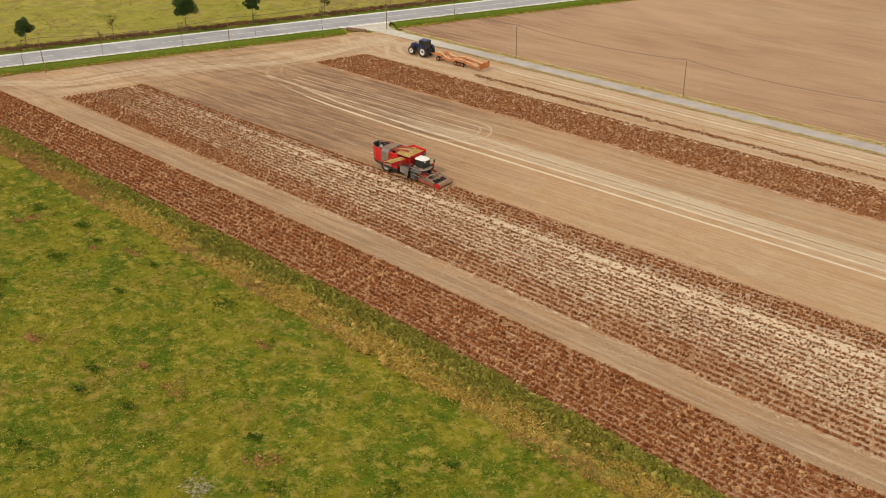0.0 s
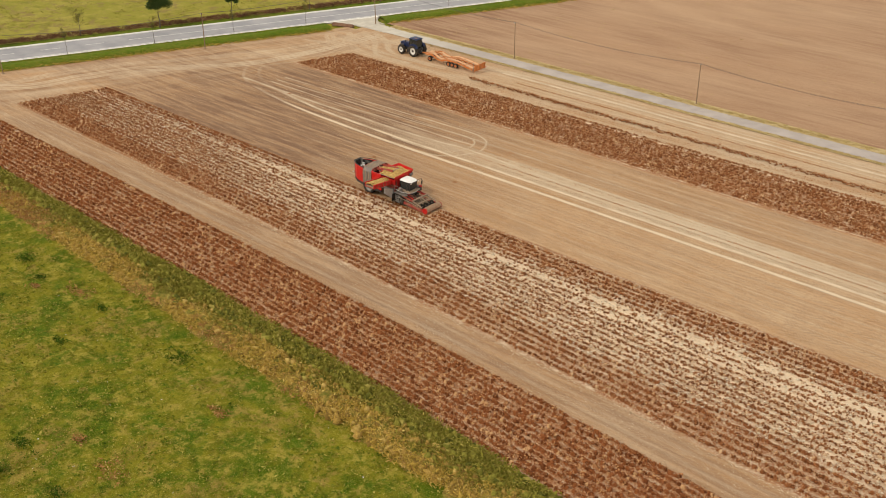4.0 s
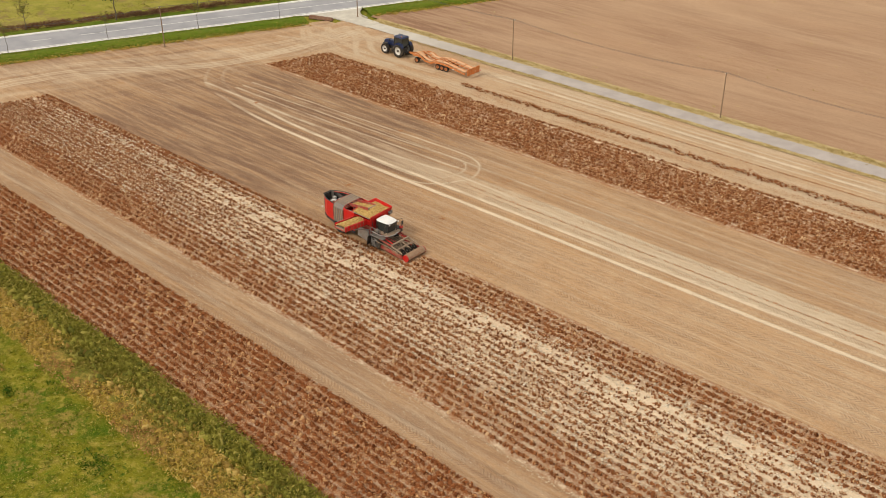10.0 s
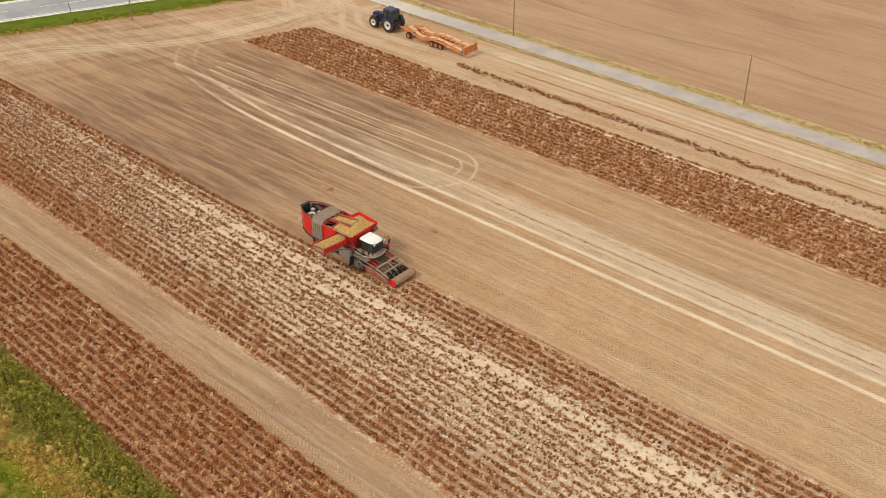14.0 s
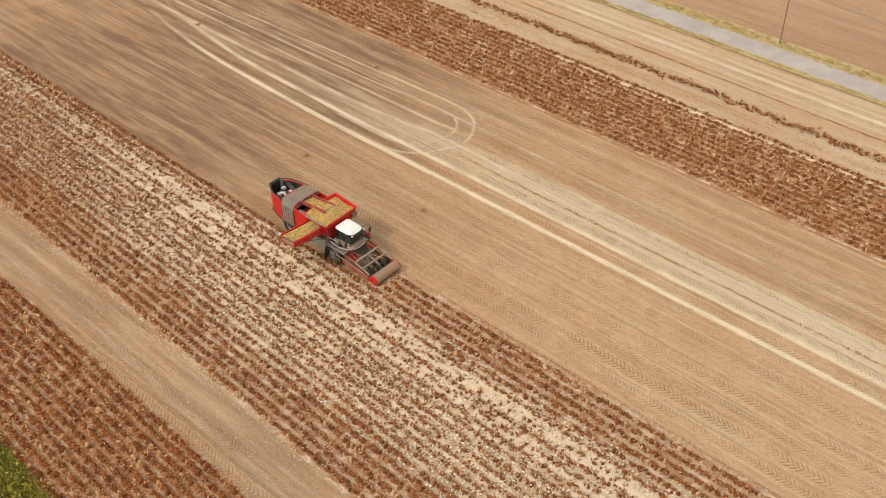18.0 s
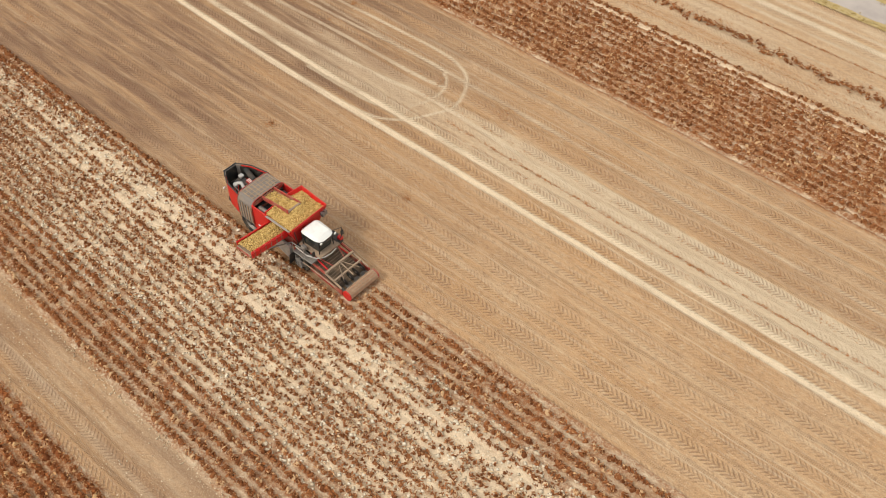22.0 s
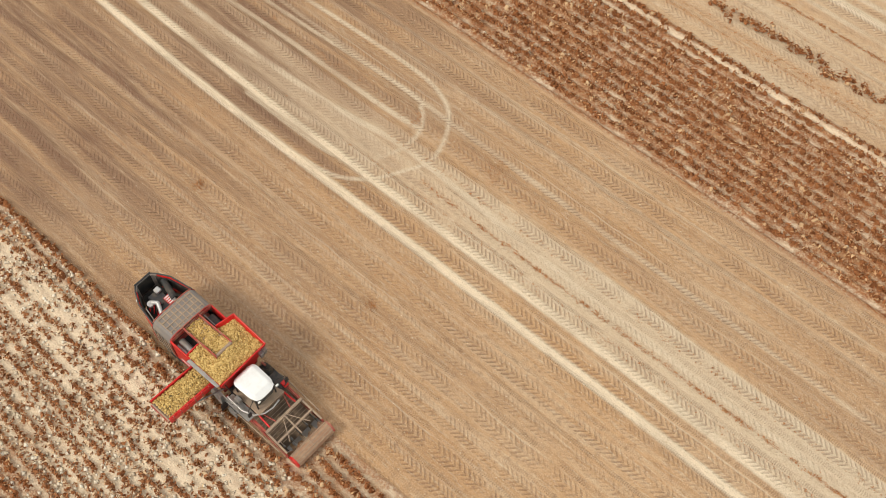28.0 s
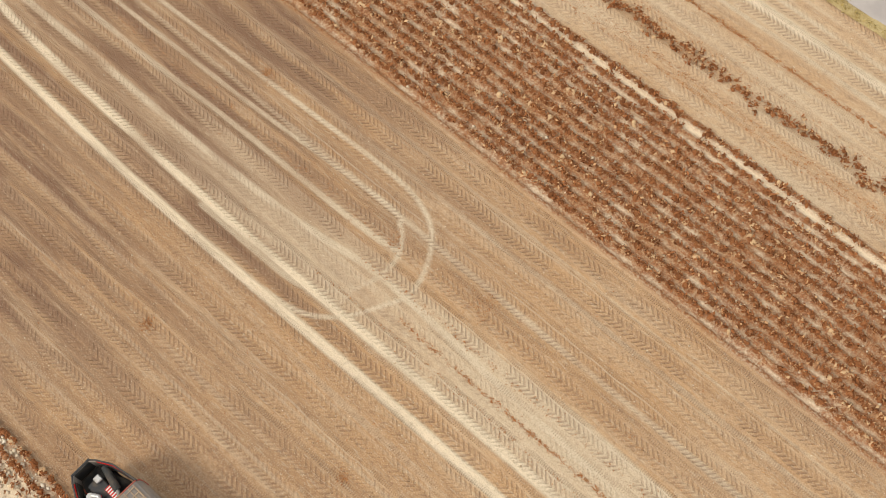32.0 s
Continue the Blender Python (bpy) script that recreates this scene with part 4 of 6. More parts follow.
# side bays between cover and bunker, with the filling belt in the middle
hp("bay_floor", box(-8.7, -7.3, -1.38, 1.38, 2.3, 2.38, 0), black)
hp("oil_tank", drum((-8.05, -0.98, 2.72), (1, 0, 0), 0.22, 0.95, 18), steel_grey)
hp("oil_tank", drum((-8.05, -1.22, 2.62), (1, 0, 0), 0.14, 0.9, 14), alu)
hp("hydraulic_block", box(-8.45, -7.7, 0.85, 1.2, 2.4, 2.9, 0.03), steel_dark)
hp("strut", tube([(-8.6, 0.8, 3.1), (-7.4, 0.8, 3.0)], 0.035), steel_grey)
hp("cross_member", box(-7.42, -7.28, -1.4, 1.4, 3.02, 3.3), red)
hp("cross_member", box(-8.74, -8.62, -1.4, 1.4, 3.05, 3.35), red_dusty)
belt = hp("filling_belt", plate([(-8.7, -0.5, 3.22), (-6.1, -0.42, 3.62), (-6.1, 0.52, 3.62), (-8.7, 0.55, 3.22)], 0.06), dusty_metal, "dusty chain belt carrying potatoes")
for sgn, y in ((-1, -0.52), (1, 0.57)):
    hp("belt_side", hull([(-8.7, y - 0.03, 3.15), (-8.7, y + 0.03, 3.15), (-8.7, y - 0.03, 3.5), (-8.7, y + 0.03, 3.5), (-6.0, y - 0.03, 3.5), (-6.0, y + 0.03, 3.5), (-6.0, y - 0.03, 3.86), (-6.0, y + 0.03, 3.86)]), red_dusty, "", belt)
hp("belt_roller", drum((-6.05, 0.03, 3.68), (0, 1, 0), 0.09, 1.1, 14), dusty_metal, "", belt)


def spuds(n, place, size=0.05, seed=3):
    """Many small potatoes, each a rough ellipsoid, at the places that place(u, v) gives."""
    r = np.random.default_rng(seed)
    ph = (1 + 5**0.5) / 2
    V = np.array([(-1, ph, 0), (1, ph, 0), (-1, -ph, 0), (1, -ph, 0), (0, -1, ph), (0, 1, ph), (0, -1, -ph), (0, 1, -ph), (ph, 0, -1), (ph, 0, 1), (-ph, 0, -1), (-ph, 0, 1)]) / 1.9
    F = np.array([(0, 11, 5), (0, 5, 1), (0, 1, 7), (0, 7, 10), (0, 10, 11), (1, 5, 9), (5, 11, 4), (11, 10, 2), (10, 7, 6), (7, 1, 8), (3, 9, 4), (3, 4, 2), (3, 2, 6), (3, 6, 8), (3, 8, 9), (4, 9, 5), (2, 4, 11), (6, 2, 10), (8, 6, 7), (9, 8, 1)])
    c = place(r.uniform(0, 1, n), r.uniform(0, 1, n), r)
    a = r.uniform(0, 6.283, n)
    s = size * r.uniform(0.7, 1.35, n)
    loc = V[None] * (s[:, None, None] * np.stack([r.uniform(1.1, 1.7, n), np.ones(n), r.uniform(0.75, 1.0, n)], 1)[:, None])
    rot = np.stack([loc[..., 0] * np.cos(a)[:, None] - loc[..., 1] * np.sin(a)[:, None], loc[..., 0] * np.sin(a)[:, None] + loc[..., 1] * np.cos(a)[:, None], loc[..., 2]], -1)
    v = (rot + c[:, None]).reshape(-1, 3)
    f = (F[None] + 12 * np.arange(n)[:, None, None]).reshape(-1, 3)
    ob = quads("potato_load", v, f, potato, True)
    ob.parent = harv
    return tagged(ob, "heaped yellow-brown potatoes", kind="stuff")


spuds(520, lambda u, v, r: np.stack([-8.6 + 2.5 * u, -0.44 + 0.92 * v, 3.22 + 0.4 * u + r.uniform(0.0, 0.06, len(u))], 1), 0.055, 3)

# bunker: flared box with a heap in it
BX0, BX1, BY0, BY1 = -7.35, -4.85, -1.42, 1.6
heap = lambda x, y: 3.28 + 0.32 * np.exp(-((x + 6.2) / 1.1) ** 2 - ((y - 0.15) / 1.1) ** 2) + 0.06 * np.sin(3 * x + 2 * y)
bunk = hp("bunker", hull([(BX0, BY0, 3.05), (BX1, BY0, 3.05), (BX1, BY1, 3.05), (BX0, BY1, 3.05), (-6.9, -0.9, 1.7), (-5.1, -0.9, 1.7), (-5.1, 0.9, 1.7), (-6.9, 0.9, 1.7)]), red, "red bunker filled with potatoes")
hp("bunker_wall", hull([(BX1 - 0.03, BY0, 3.0), (BX1 + 0.03, BY0, 3.0), (BX1 - 0.03, BY1, 3.0), (BX1 + 0.03, BY1, 3.0), (BX1 + 0.10, BY0 + 0.02, 3.5), (BX1 + 0.16, BY0 + 0.02, 3.5), (BX1 + 0.10, BY1 + 0.1, 3.58), (BX1 + 0.16, BY1 + 0.1, 3.58)]), red, "", bunk)
hp("bunker_wall", hull([(BX0 + 0.5, BY1 - 0.03, 3.0), (BX0 + 0.5, BY1 + 0.03, 3.0), (BX1, BY1 - 0.03, 3.0), (BX1, BY1 + 0.03, 3.0), (BX0 + 0.2, BY1 + 0.12, 3.7), (BX0 + 0.2, BY1 + 0.18, 3.7), (BX1 + 0.1, BY1 + 0.08, 3.58), (BX1 + 0.1, BY1 + 0.14, 3.58)]), red, "", bunk)
hp("bunker_wall", hull([(BX0, 0.65, 3.0), (BX0 + 0.06, 0.65, 3.0), (BX0 + 0.4, BY1, 3.0), (BX0 + 0.46, BY1, 3.0), (BX0 - 0.1, 0.65, 3.6), (BX0 - 0.04, 0.65, 3.6), (BX0 + 0.14, BY1 + 0.14, 3.7), (BX0 + 0.2, BY1 + 0.14, 3.7)]), red, "", bunk)
hp("bunker_wall", hull([(BX0, BY0, 3.0), (BX0 + 0.06, BY0, 3.0), (BX0, -0.6, 3.0), (BX0 + 0.06, -0.6, 3.0), (BX0 - 0.06, BY0, 3.45), (BX0, BY0, 3.45), (BX0 - 0.06, -0.6, 3.5), (BX0, -0.6, 3.5)]), red, "", bunk)
hp("chute_plate", hull([(BX0 + 0.25, BY0 - 0.02, 3.3), (BX1, BY0 - 0.02, 3.3), (BX0 + 0.25, BY0 - 0.26, 3.42), (BX1, BY0 - 0.22, 3.42), (BX0 + 0.25, BY0 - 0.02, 3.34), (BX1, BY0 - 0.02, 3.34), (BX0 + 0.25, BY0 - 0.26, 3.46), (BX1, BY0 - 0.22, 3.46)]), alu, "bare metal overflow plate", bunk)
hp("bunker_rail", tube([(BX1 + 0.14, BY0, 3.52), (BX1 + 0.14, BY1 + 0.1, 3.6), (BX0 + 0.2, BY1 + 0.16, 3.72)], 0.035, 6), red, "", bunk)
gx, gy = np.meshgrid(np.linspace(BX0 + 0.04, BX1, 22), np.linspace(BY0 + 0.02, BY1 + 0.05, 24))
n, k = gx.shape
i = (np.arange(n - 1)[:, None] * k + np.arange(k - 1)).ravel()
hb = quads("heap", np.c_[gx.ravel(), gy.ravel(), heap(gx, gy).ravel() - 0.03], np.c_[i, i + 1, i + k + 1, i + k], potato, True)
hb.parent = bunk
tagged(hb, "packed bed of the potato heap")
spuds(2600, lambda u, v, r: np.stack([BX0 + 0.05 + 2.42 * u, BY0 + 0.05 + 3.0 * v, heap(BX0 + 0.05 + 2.42 * u, BY0 + 0.05 + 3.0 * v) + r.uniform(-0.01, 0.05, len(u))], 1), 0.056, 4)

# unloading elevator swung out to the side
el = lambda y: 2.72 + 0.10 * (-1.4 - y)
elev = hp("unloading_elevator", hull([(-6.85, -1.3, 2.45), (-5.5, -1.3, 2.45), (-6.85, -4.3, 2.8), (-5.5, -4.3, 2.8), (-6.85, -1.3, 2.62), (-5.5, -1.3, 2.62), (-6.85, -4.3, 2.97), (-5.5, -4.3, 2.97)]), dusty_metal, "red unloading elevator loaded with potatoes")
for x in (-6.9, -5.45):
    hp("elevator_side", hull([(x - 0.035, -1.3, 2.4), (x + 0.035, -1.3, 2.4), (x - 0.035, -4.35, 2.75), (x + 0.035, -4.35, 2.75), (x - 0.035, -1.3, 3.0), (x + 0.035, -1.3, 3.0), (x - 0.035, -4.35, 3.3), (x + 0.035, -4.35, 3.3)]), red, "", elev)
for y in np.linspace(-4.1, -1.8, 6):
    hp("support_rib", box(-5.42, -5.36, y - 0.03, y + 0.03, el(y) - 0.25, el(y) + 0.3, 0), red_dusty, "", elev)
hp("elevator_rail", tube([(-5.36, -1.3, 2.95), (-5.36, -4.35, 3.25)], 0.03, 6), red, "", elev)
hp("elevator_lip", box(-6.85, -5.5, -4.47, -4.33, 2.84, 2.98, 0.01), red_dusty, "", elev)
hp("end_roller", drum((-6.17, -4.35, 2.9), (1, 0, 0), 0.1, 1.35, 14), dusty_metal, "", elev)
hp("elevator_ram", tube([(-5.2, -1.2, 1.9), (-5.6, -3.2, 2.55)], 0.05), steel_grey, "", elev)
spuds(1100, lambda u, v, r: np.stack([-6.82 + 1.3 * u, -4.25 + 2.95 * v, el(-4.25 + 2.95 * v) + 0.10 + 0.16 * np.sin(np.pi * u) + r.uniform(-0.02, 0.05, len(u))], 1), 0.055, 5)

# cab
cab = hp("cab", hull([(-4.5, -0.72, 1.95), (-3.1, -0.66, 1.95), (-4.5, 0.5, 1.95), (-3.1, 0.44, 1.95), (-4.5, -0.80, 3.02), (-2.95, -0.72, 3.02), (-4.5, 0.55, 3.02), (-2.95, 0.47, 3.02)], 0.03), glass, "dark glazed driver's cab with a white roof")
hp("roof", hull([(-4.68, -0.62, 3.08), (-4.58, -0.82, 3.08), (-4.36, -0.92, 3.08), (-3.25, -0.88, 3.08), (-2.9, -0.75, 3.08), (-2.76, -0.46, 3.08), (-2.76, 0.24, 3.08), (-2.9, 0.52, 3.08), (-3.25, 0.65, 3.08), (-4.36, 0.69, 3.08), (-4.58, 0.59, 3.08), (-4.68, 0.40, 3.08), (-4.45, -0.66, 3.26), (-3.15, -0.64, 3.28), (-3.15, 0.40, 3.28), (-4.45, 0.42, 3.26)], 0.03), white_roof, "white rounded cab roof", cab)
for x, y in ((-4.5, -0.82), (-3.0, -0.76), (-4.5, 0.57), (-3.0, 0.51)):
    hp("pillar", tube([(x, y, 1.95), (x, y * 0.98, 3.08)], 0.045, 6), black, "", cab)
hp("cab_floor", box(-4.75, -2.7, -0.98, 0.82, 1.78, 1.94), dusty_metal, "dusty grey cab platform", cab)
hp("cab_base", box(-4.4, -3.2, -0.6, 0.45, 1.2, 1.78, 0.03), steel_dark, "", cab)
hp("seat", box(-4.1, -3.6, -0.3, 0.2, 1.95, 2.15, 0.05), black, "", cab)
hp("joystick_box", box(-4.3, -3.9, -1.25, -0.98, 1.95, 2.25, 0.04), steel_grey, "", cab)
hp("visor", tube([(-2.85, -0.75, 3.02), (-2.72, -0.3, 3.0), (-2.72, 0.1, 3.0), (-2.85, 0.5, 3.02)], 0.04, 6), black, "", cab)
for y in (-0.95, 0.85):
    hp("mirror_arm", tube([(-3.1, y * 0.85, 3.0), (-2.85, y * 1.45, 3.05), (-2.85, y * 1.45, 2.6)], 0.02, 6), black, "", cab)
    hp("mirror", box(-2.88, -2.80, y * 1.45 - 0.12, y * 1.45 + 0.12, 2.35, 2.75, 0.02), black, "", cab)
    hp("work_lamp", box(-2.86, -2.76, y * 0.7 - 0.09, y * 0.7 + 0.09, 2.92, 3.06, 0.02), lamp_mat, "", cab)
hp("bumper_rail", tube([(-4.7, -1.35, 1.95), (-3.6, -1.38, 1.9), (-2.95, -1.15, 1.88), (-2.6, -0.7, 1.88), (-2.5, -0.2, 1.9), (-2.55, 0.3, 1.95)], 0.05), alu, "pale curved guard rail")
hp("guard_rail", tube([(-4.7, -1.55, 1.5), (-4.7, -1.55, 2.5), (-3.7, -1.5, 2.5), (-3.7, -1.5, 1.5)], 0.03, 6), steel_grey)
hp("walkway", box(-4.8, -3.0, -1.55, -0.99, 1.55, 1.62), steel_grey)
hp("ladder", tube([(-4.4, -1.62, 0.5), (-4.6, -1.55, 1.4)], 0.03, 6, tube([(-4.0, -1.62, 0.5), (-4.2, -1.55, 1.4)], 0.03, 6)), steel_grey)
for z in (0.6, 0.85, 1.1):
    hp("ladder_step", box(-4.55, -4.0, -1.68, -1.52, z, z + 0.04, 0), steel_grey)
hp("tank_panel", hull([(-6.6, -1.55, 0.9), (-5.0, -1.7, 0.75), (-6.6, -1.45, 0.9), (-5.0, -1.4, 0.75), (-6.6, -1.5, 1.9), (-5.0, -1.62, 1.9), (-6.6, -1.4, 1.9), (-5.0, -1.4, 1.9)], 0.02), alu, "grey side tank panel")
hp("mud_flap", plate([(-4.9, -1.9, 0.5), (-4.9, -1.2, 0.5), (-4.75, -1.2, 1.5), (-4.75, -1.9, 1.5)], 0.04), black)
hp("decal_bar", box(-8.3, -7.4, -1.475, -1.463, 1.55, 1.72, 0), decal, "white lettering block")
for x, y, z in ((-4.7, 1.25, 3.2), (-4.72, 1.5, 3.25)):
    hp("valve_bank", box(x - 0.1, x + 0.15, y - 0.1, y + 0.12, z - 0.35, z, 0.02), steel_grey)
hp("cab_ladder_rail", tube([(-4.75, -1.0, 1.5), (-4.8, -1.2, 3.2), (-4.8, -1.0, 3.3)], 0.03, 6), steel_dark)
hp("beacon_post", tube([(-2.95, 0.95, 1.8), (-2.6, 1.15, 2.9)], 0.03, 6), steel_dark)
hp("left_console", box(-3.9, -2.9, 0.75, 1.35, 1.5, 2.0, 0.05), steel_dark)
hp("red_box", box(-3.1, -2.75, 0.95, 1.25, 2.0, 2.2, 0.03), red)

# digging unit: arms, beams, discs, web and front roller hood
for sgn in (-1, 1):
    hp("lift_arm", beam((-5.0, sgn * 1.28, 1.5), (-2.05, sgn * 1.24, 1.12), 0.12, 0.16), red_dusty)
    hp("lift_arm", beam((-2.05, sgn * 1.24, 1.12), (-0.55, sgn * 1.27, 0.75), 0.10, 0.14), dusty_metal)
    hp("side_plate", hull([(-3.6, sgn * 1.24, 0.35), (-0.5, sgn * 1.27, 0.15), (-3.6, sgn * 1.27, 0.35), (-0.5, sgn * 1.33, 0.15), (-3.6, sgn * 1.24, 0.75), (-0.5, sgn * 1.27, 0.6), (-3.6, sgn * 1.27, 0.75), (-0.5, sgn * 1.33, 0.6)]), red_dusty)
    hp("brace", tube([(-3.7, sgn * 1.0, 1.75), (-2.0, sgn * 0.5, 1.25)], 0.035, 6), red_dusty)
    hp("brace", tube([(-2.0, sgn * 0.1, 1.28), (-0.85, sgn * 0.75, 0.95)], 0.03, 6), dusty_metal)
    hp("guard_bar", tube([(-3.9, sgn * 1.55, 1.15), (-2.4, sgn * 1.52, 1.05), (-0.9, sgn * 1.5, 0.85)], 0.035, 6), dusty_metal)
    hp("ram", tube([(-3.4, sgn * 0.85, 1.4), (-2.1, sgn * 0.95, 1.2)], 0.055, 10), red)
    hp("end_cap", drum((-0.03, sgn * 1.30, 0.46), (0, 1, 0), 0.38, 0.10, 22), red if sgn < 0 else red_dusty, "red end plate of the roller hood")
hp("cross_beam", box(-2.08, -1.92, -1.30, 1.30, 1.14, 1.30, 0.02), dusty_metal)
hp("cross_beam", box(-1.30, -1.18, -1.30, 1.30, 0.92, 1.05, 0.02), dusty_metal)
hp("top_link", beam((-2.0, 0.0, 1.3), (-0.7, 0.0, 0.95), 0.08, 0.08), dusty_metal)
for k in range(5):
    y = -1.08 + 0.54 * k
    d = hp("disc_coulter", drum((-1.05, y, 0.50), (0, 1, 0.15), 0.36, 0.03, 20), black)
    hp("disc_hub", drum((-1.05, y + 0.03, 0.50), (0, 1, 0.15), 0.10, 0.12, 12), steel_grey, "", d)
    hp("disc_arm", beam((-1.22, y, 0.95), (-1.05, y, 0.5), 0.06, 0.06, 0), dusty_metal, "", d)
for k in range(4):
    y = -1.05 + 0.70 * k
    hp("share", hull([(-1.0, y - 0.28, 0.10), (-1.0, y + 0.28, 0.10), (-0.55, y - 0.2, 0.03), (-0.55, y + 0.2, 0.03), (-1.0, y - 0.28, 0.14), (-1.0, y + 0.28, 0.14)]), steel_grey)
hp("digging_web", plate([(-4.9, -1.3, 1.05), (-1.0, -1.20, 0.18), (-1.0, 1.20, 0.18), (-4.9, 1.3, 1.05)], 0.06), worn("earthy_web", (0.12, 0.085, 0.06), (0.30, 0.21, 0.14), 0.8, 0.9), "earth-caked chain digging web")
for k in range(18):
    x = -4.7 + 0.2 * k
    z = 1.05 - (x + 4.9) * 0.223
    hp("web_rod", tube([(x, -1.18, z + 0.03), (x, 1.18, z + 0.03)], 0.018, 5), dusty_metal)
bm = bmesh.new()
prof = [(-0.42, 0.56), (-0.30, 0.74), (-0.02, 0.80), (0.24, 0.70), (0.36, 0.46)]
for (xa, za), (xb, zb) in zip(prof[:-1], prof[1:]):
    hull([(xa, -1.27, za), (xa, 1.27, za), (xb, -1.27, zb), (xb, 1.27, zb), (xa, -1.27, za - 0.05), (xa, 1.27, za - 0.05), (xb, -1.27, zb - 0.05), (xb, 1.27, zb - 0.05)], bm=bm)
hood = hp("roller_hood", bm, rust_hood, "dust-caked brown roller hood")
for k in range(4):
    x, z = ((-0.27, 0.755), (-0.05, 0.80), (0.14, 0.75), (0.27, 0.64))[k]
    hp("hood_rib", box(x - 0.02, x + 0.02, -1.25, 1.25, z, z + 0.03, 0.006), dusty_metal, "", hood)
hp("hood_seam", box(-0.3, 0.2, -0.02, 0.02, 0.72, 0.82, 0.006), dusty_metal, "", hood)
hp("ridge_roller", drum((-0.1, 0, 0.38), (0, 1, 0), 0.32, 2.44, 22), rust_hood)
for c, r, w, out_ in (((-4.3, -1.15, 0.82), 0.82, 0.62, -1), ((-4.3, 1.15, 0.82), 0.82, 0.62, 1), ((-9.4, -1.05, 0.92), 0.92, 0.75, -1), ((-9.4, 1.05, 0.92), 0.92, 0.75, 1)):
    farm_wheel(harv, c, r, w, out_, steel_grey)
hp("sieve_box", box(-9.0, -5.2, -1.2, 1.2, 1.35, 2.3, 0.04), red_dusty)

# ---- blue tractor parked with the low loader ----
blue = worn("tractor_blue", (0.009, 0.021, 0.080), (0.10, 0.10, 0.11), 0.25, 0.35)
rim_white = worn("white_rim", (0.72, 0.72, 0.70), (0.45, 0.38, 0.3), 0.4, 0.5)
orange = worn("loader_orange", (0.62, 0.19, 0.045), (0.50, 0.27, 0.14), 0.6, 0.55)
# paler orange for the tread plates and top bars, fuller orange below
orange_pale = worn("pale_orange", (0.78, 0.45, 0.24), (0.60, 0.45, 0.32), 0.7, 0.65)
trac = thing("tractor", pose(-42.0, 42.45, 0.0, 0, 0, 180), "dark blue farm tractor with white rims, parked on bare soil", "tractor")


def tp(name, bm, mat, label="", parent=None):
    return part(name, bm, mat, parent or trac, label)


for y in (-1, 1):
    farm_wheel(trac, (-0.35, y * 1.0, 1.0), 1.0, 0.62, y, rim_white, "rear_wheel", 20)
    farm_wheel(trac, (2.45, y * 0.98, 0.78), 0.78, 0.52, y, rim_white, "front_wheel", 18)
    tp("fender", hull([(-1.2, y * 0.7, 1.55), (0.5, y * 0.7, 1.75), (-1.2, y * 1.25, 1.5), (0.5, y * 1.25, 1.7), (-0.9, y * 0.7, 2.08), (0.2, y * 0.7, 2.1), (-0.9, y * 1.22, 2.03), (0.2, y * 1.22, 2.05)], 0.03), blue)
    tp("front_fender", hull([(2.05, y * 0.75, 1.62), (2.9, y * 0.75, 1.58), (2.05, y * 1.2, 1.6), (2.9, y * 1.2, 1.56), (2.2, y * 0.75, 1.68), (2.75, y * 0.75, 1.66), (2.2, y * 1.2, 1.66), (2.75, y * 1.2, 1.64)]), black)
    tp("headlamp", box(3.28, 3.36, y * 0.28 - 0.12, y * 0.28 + 0.12, 1.6, 1.8, 0.02), lamp_mat)
    tp("mirror_arm", tube([(0.95, y * 0.75, 2.6), (1.1, y * 1.35, 2.65)], 0.025, 6), black)
    tp("mirror", box(1.08, 1.15, y * 1.35 - 0.1, y * 1.35 + 0.1, 2.3, 2.7, 0.02), black)
    tp("roof_lamp", box(0.95, 1.03, y * 0.5 - 0.1, y * 0.5 + 0.1, 2.9, 3.0, 0.02), lamp_mat)
    tp("step", box(0.55, 1.05, y * 0.95 - 0.2, y * 0.95 + 0.2, 0.6, 1.15, 0.03), black)
tp("bonnet", hull([(1.0, -0.46, 1.25), (3.3, -0.40, 1.2), (1.0, 0.46, 1.25), (3.3, 0.40, 1.2), (1.0, -0.44, 2.08), (3.15, -0.33, 1.92), (1.0, 0.44, 2.08), (3.15, 0.33, 1.92)], 0.06), blue)
tp("grille", box(3.26, 3.36, -0.3, 0.3, 1.22, 1.6, 0.02), black)
tp("chassis", box(-0.9, 3.2, -0.35, 0.35, 0.65, 1.3, 0.05), steel_dark)
tp("front_weight", box(3.3, 3.75, -0.45, 0.45, 0.6, 1.05, 0.06), steel_dark)
tp("front_axle", box(2.3, 2.6, -0.8, 0.8, 0.6, 0.9, 0.04), steel_dark)
tp("rear_axle", box(-0.6, -0.1, -0.8, 0.8, 0.75, 1.2, 0.05), steel_dark)
tcab = tp("cab", hull([(-0.85, -0.75, 1.55), (0.95, -0.7, 1.55), (-0.85, 0.75, 1.55), (0.95, 0.7, 1.55), (-0.7, -0.72, 2.8), (0.8, -0.68, 2.8), (-0.7, 0.72, 2.8), (0.8, 0.68, 2.8)], 0.03), glass, "dark glazed tractor cab")
tp("roof", hull([(-0.95, -0.78, 2.82), (1.0, -0.74, 2.82), (-0.95, 0.78, 2.82), (1.0, 0.74, 2.82), (-0.75, -0.6, 3.02), (0.8, -0.58, 3.0), (-0.75, 0.6, 3.02), (0.8, 0.58, 3.0)], 0.03), blue, "", tcab)
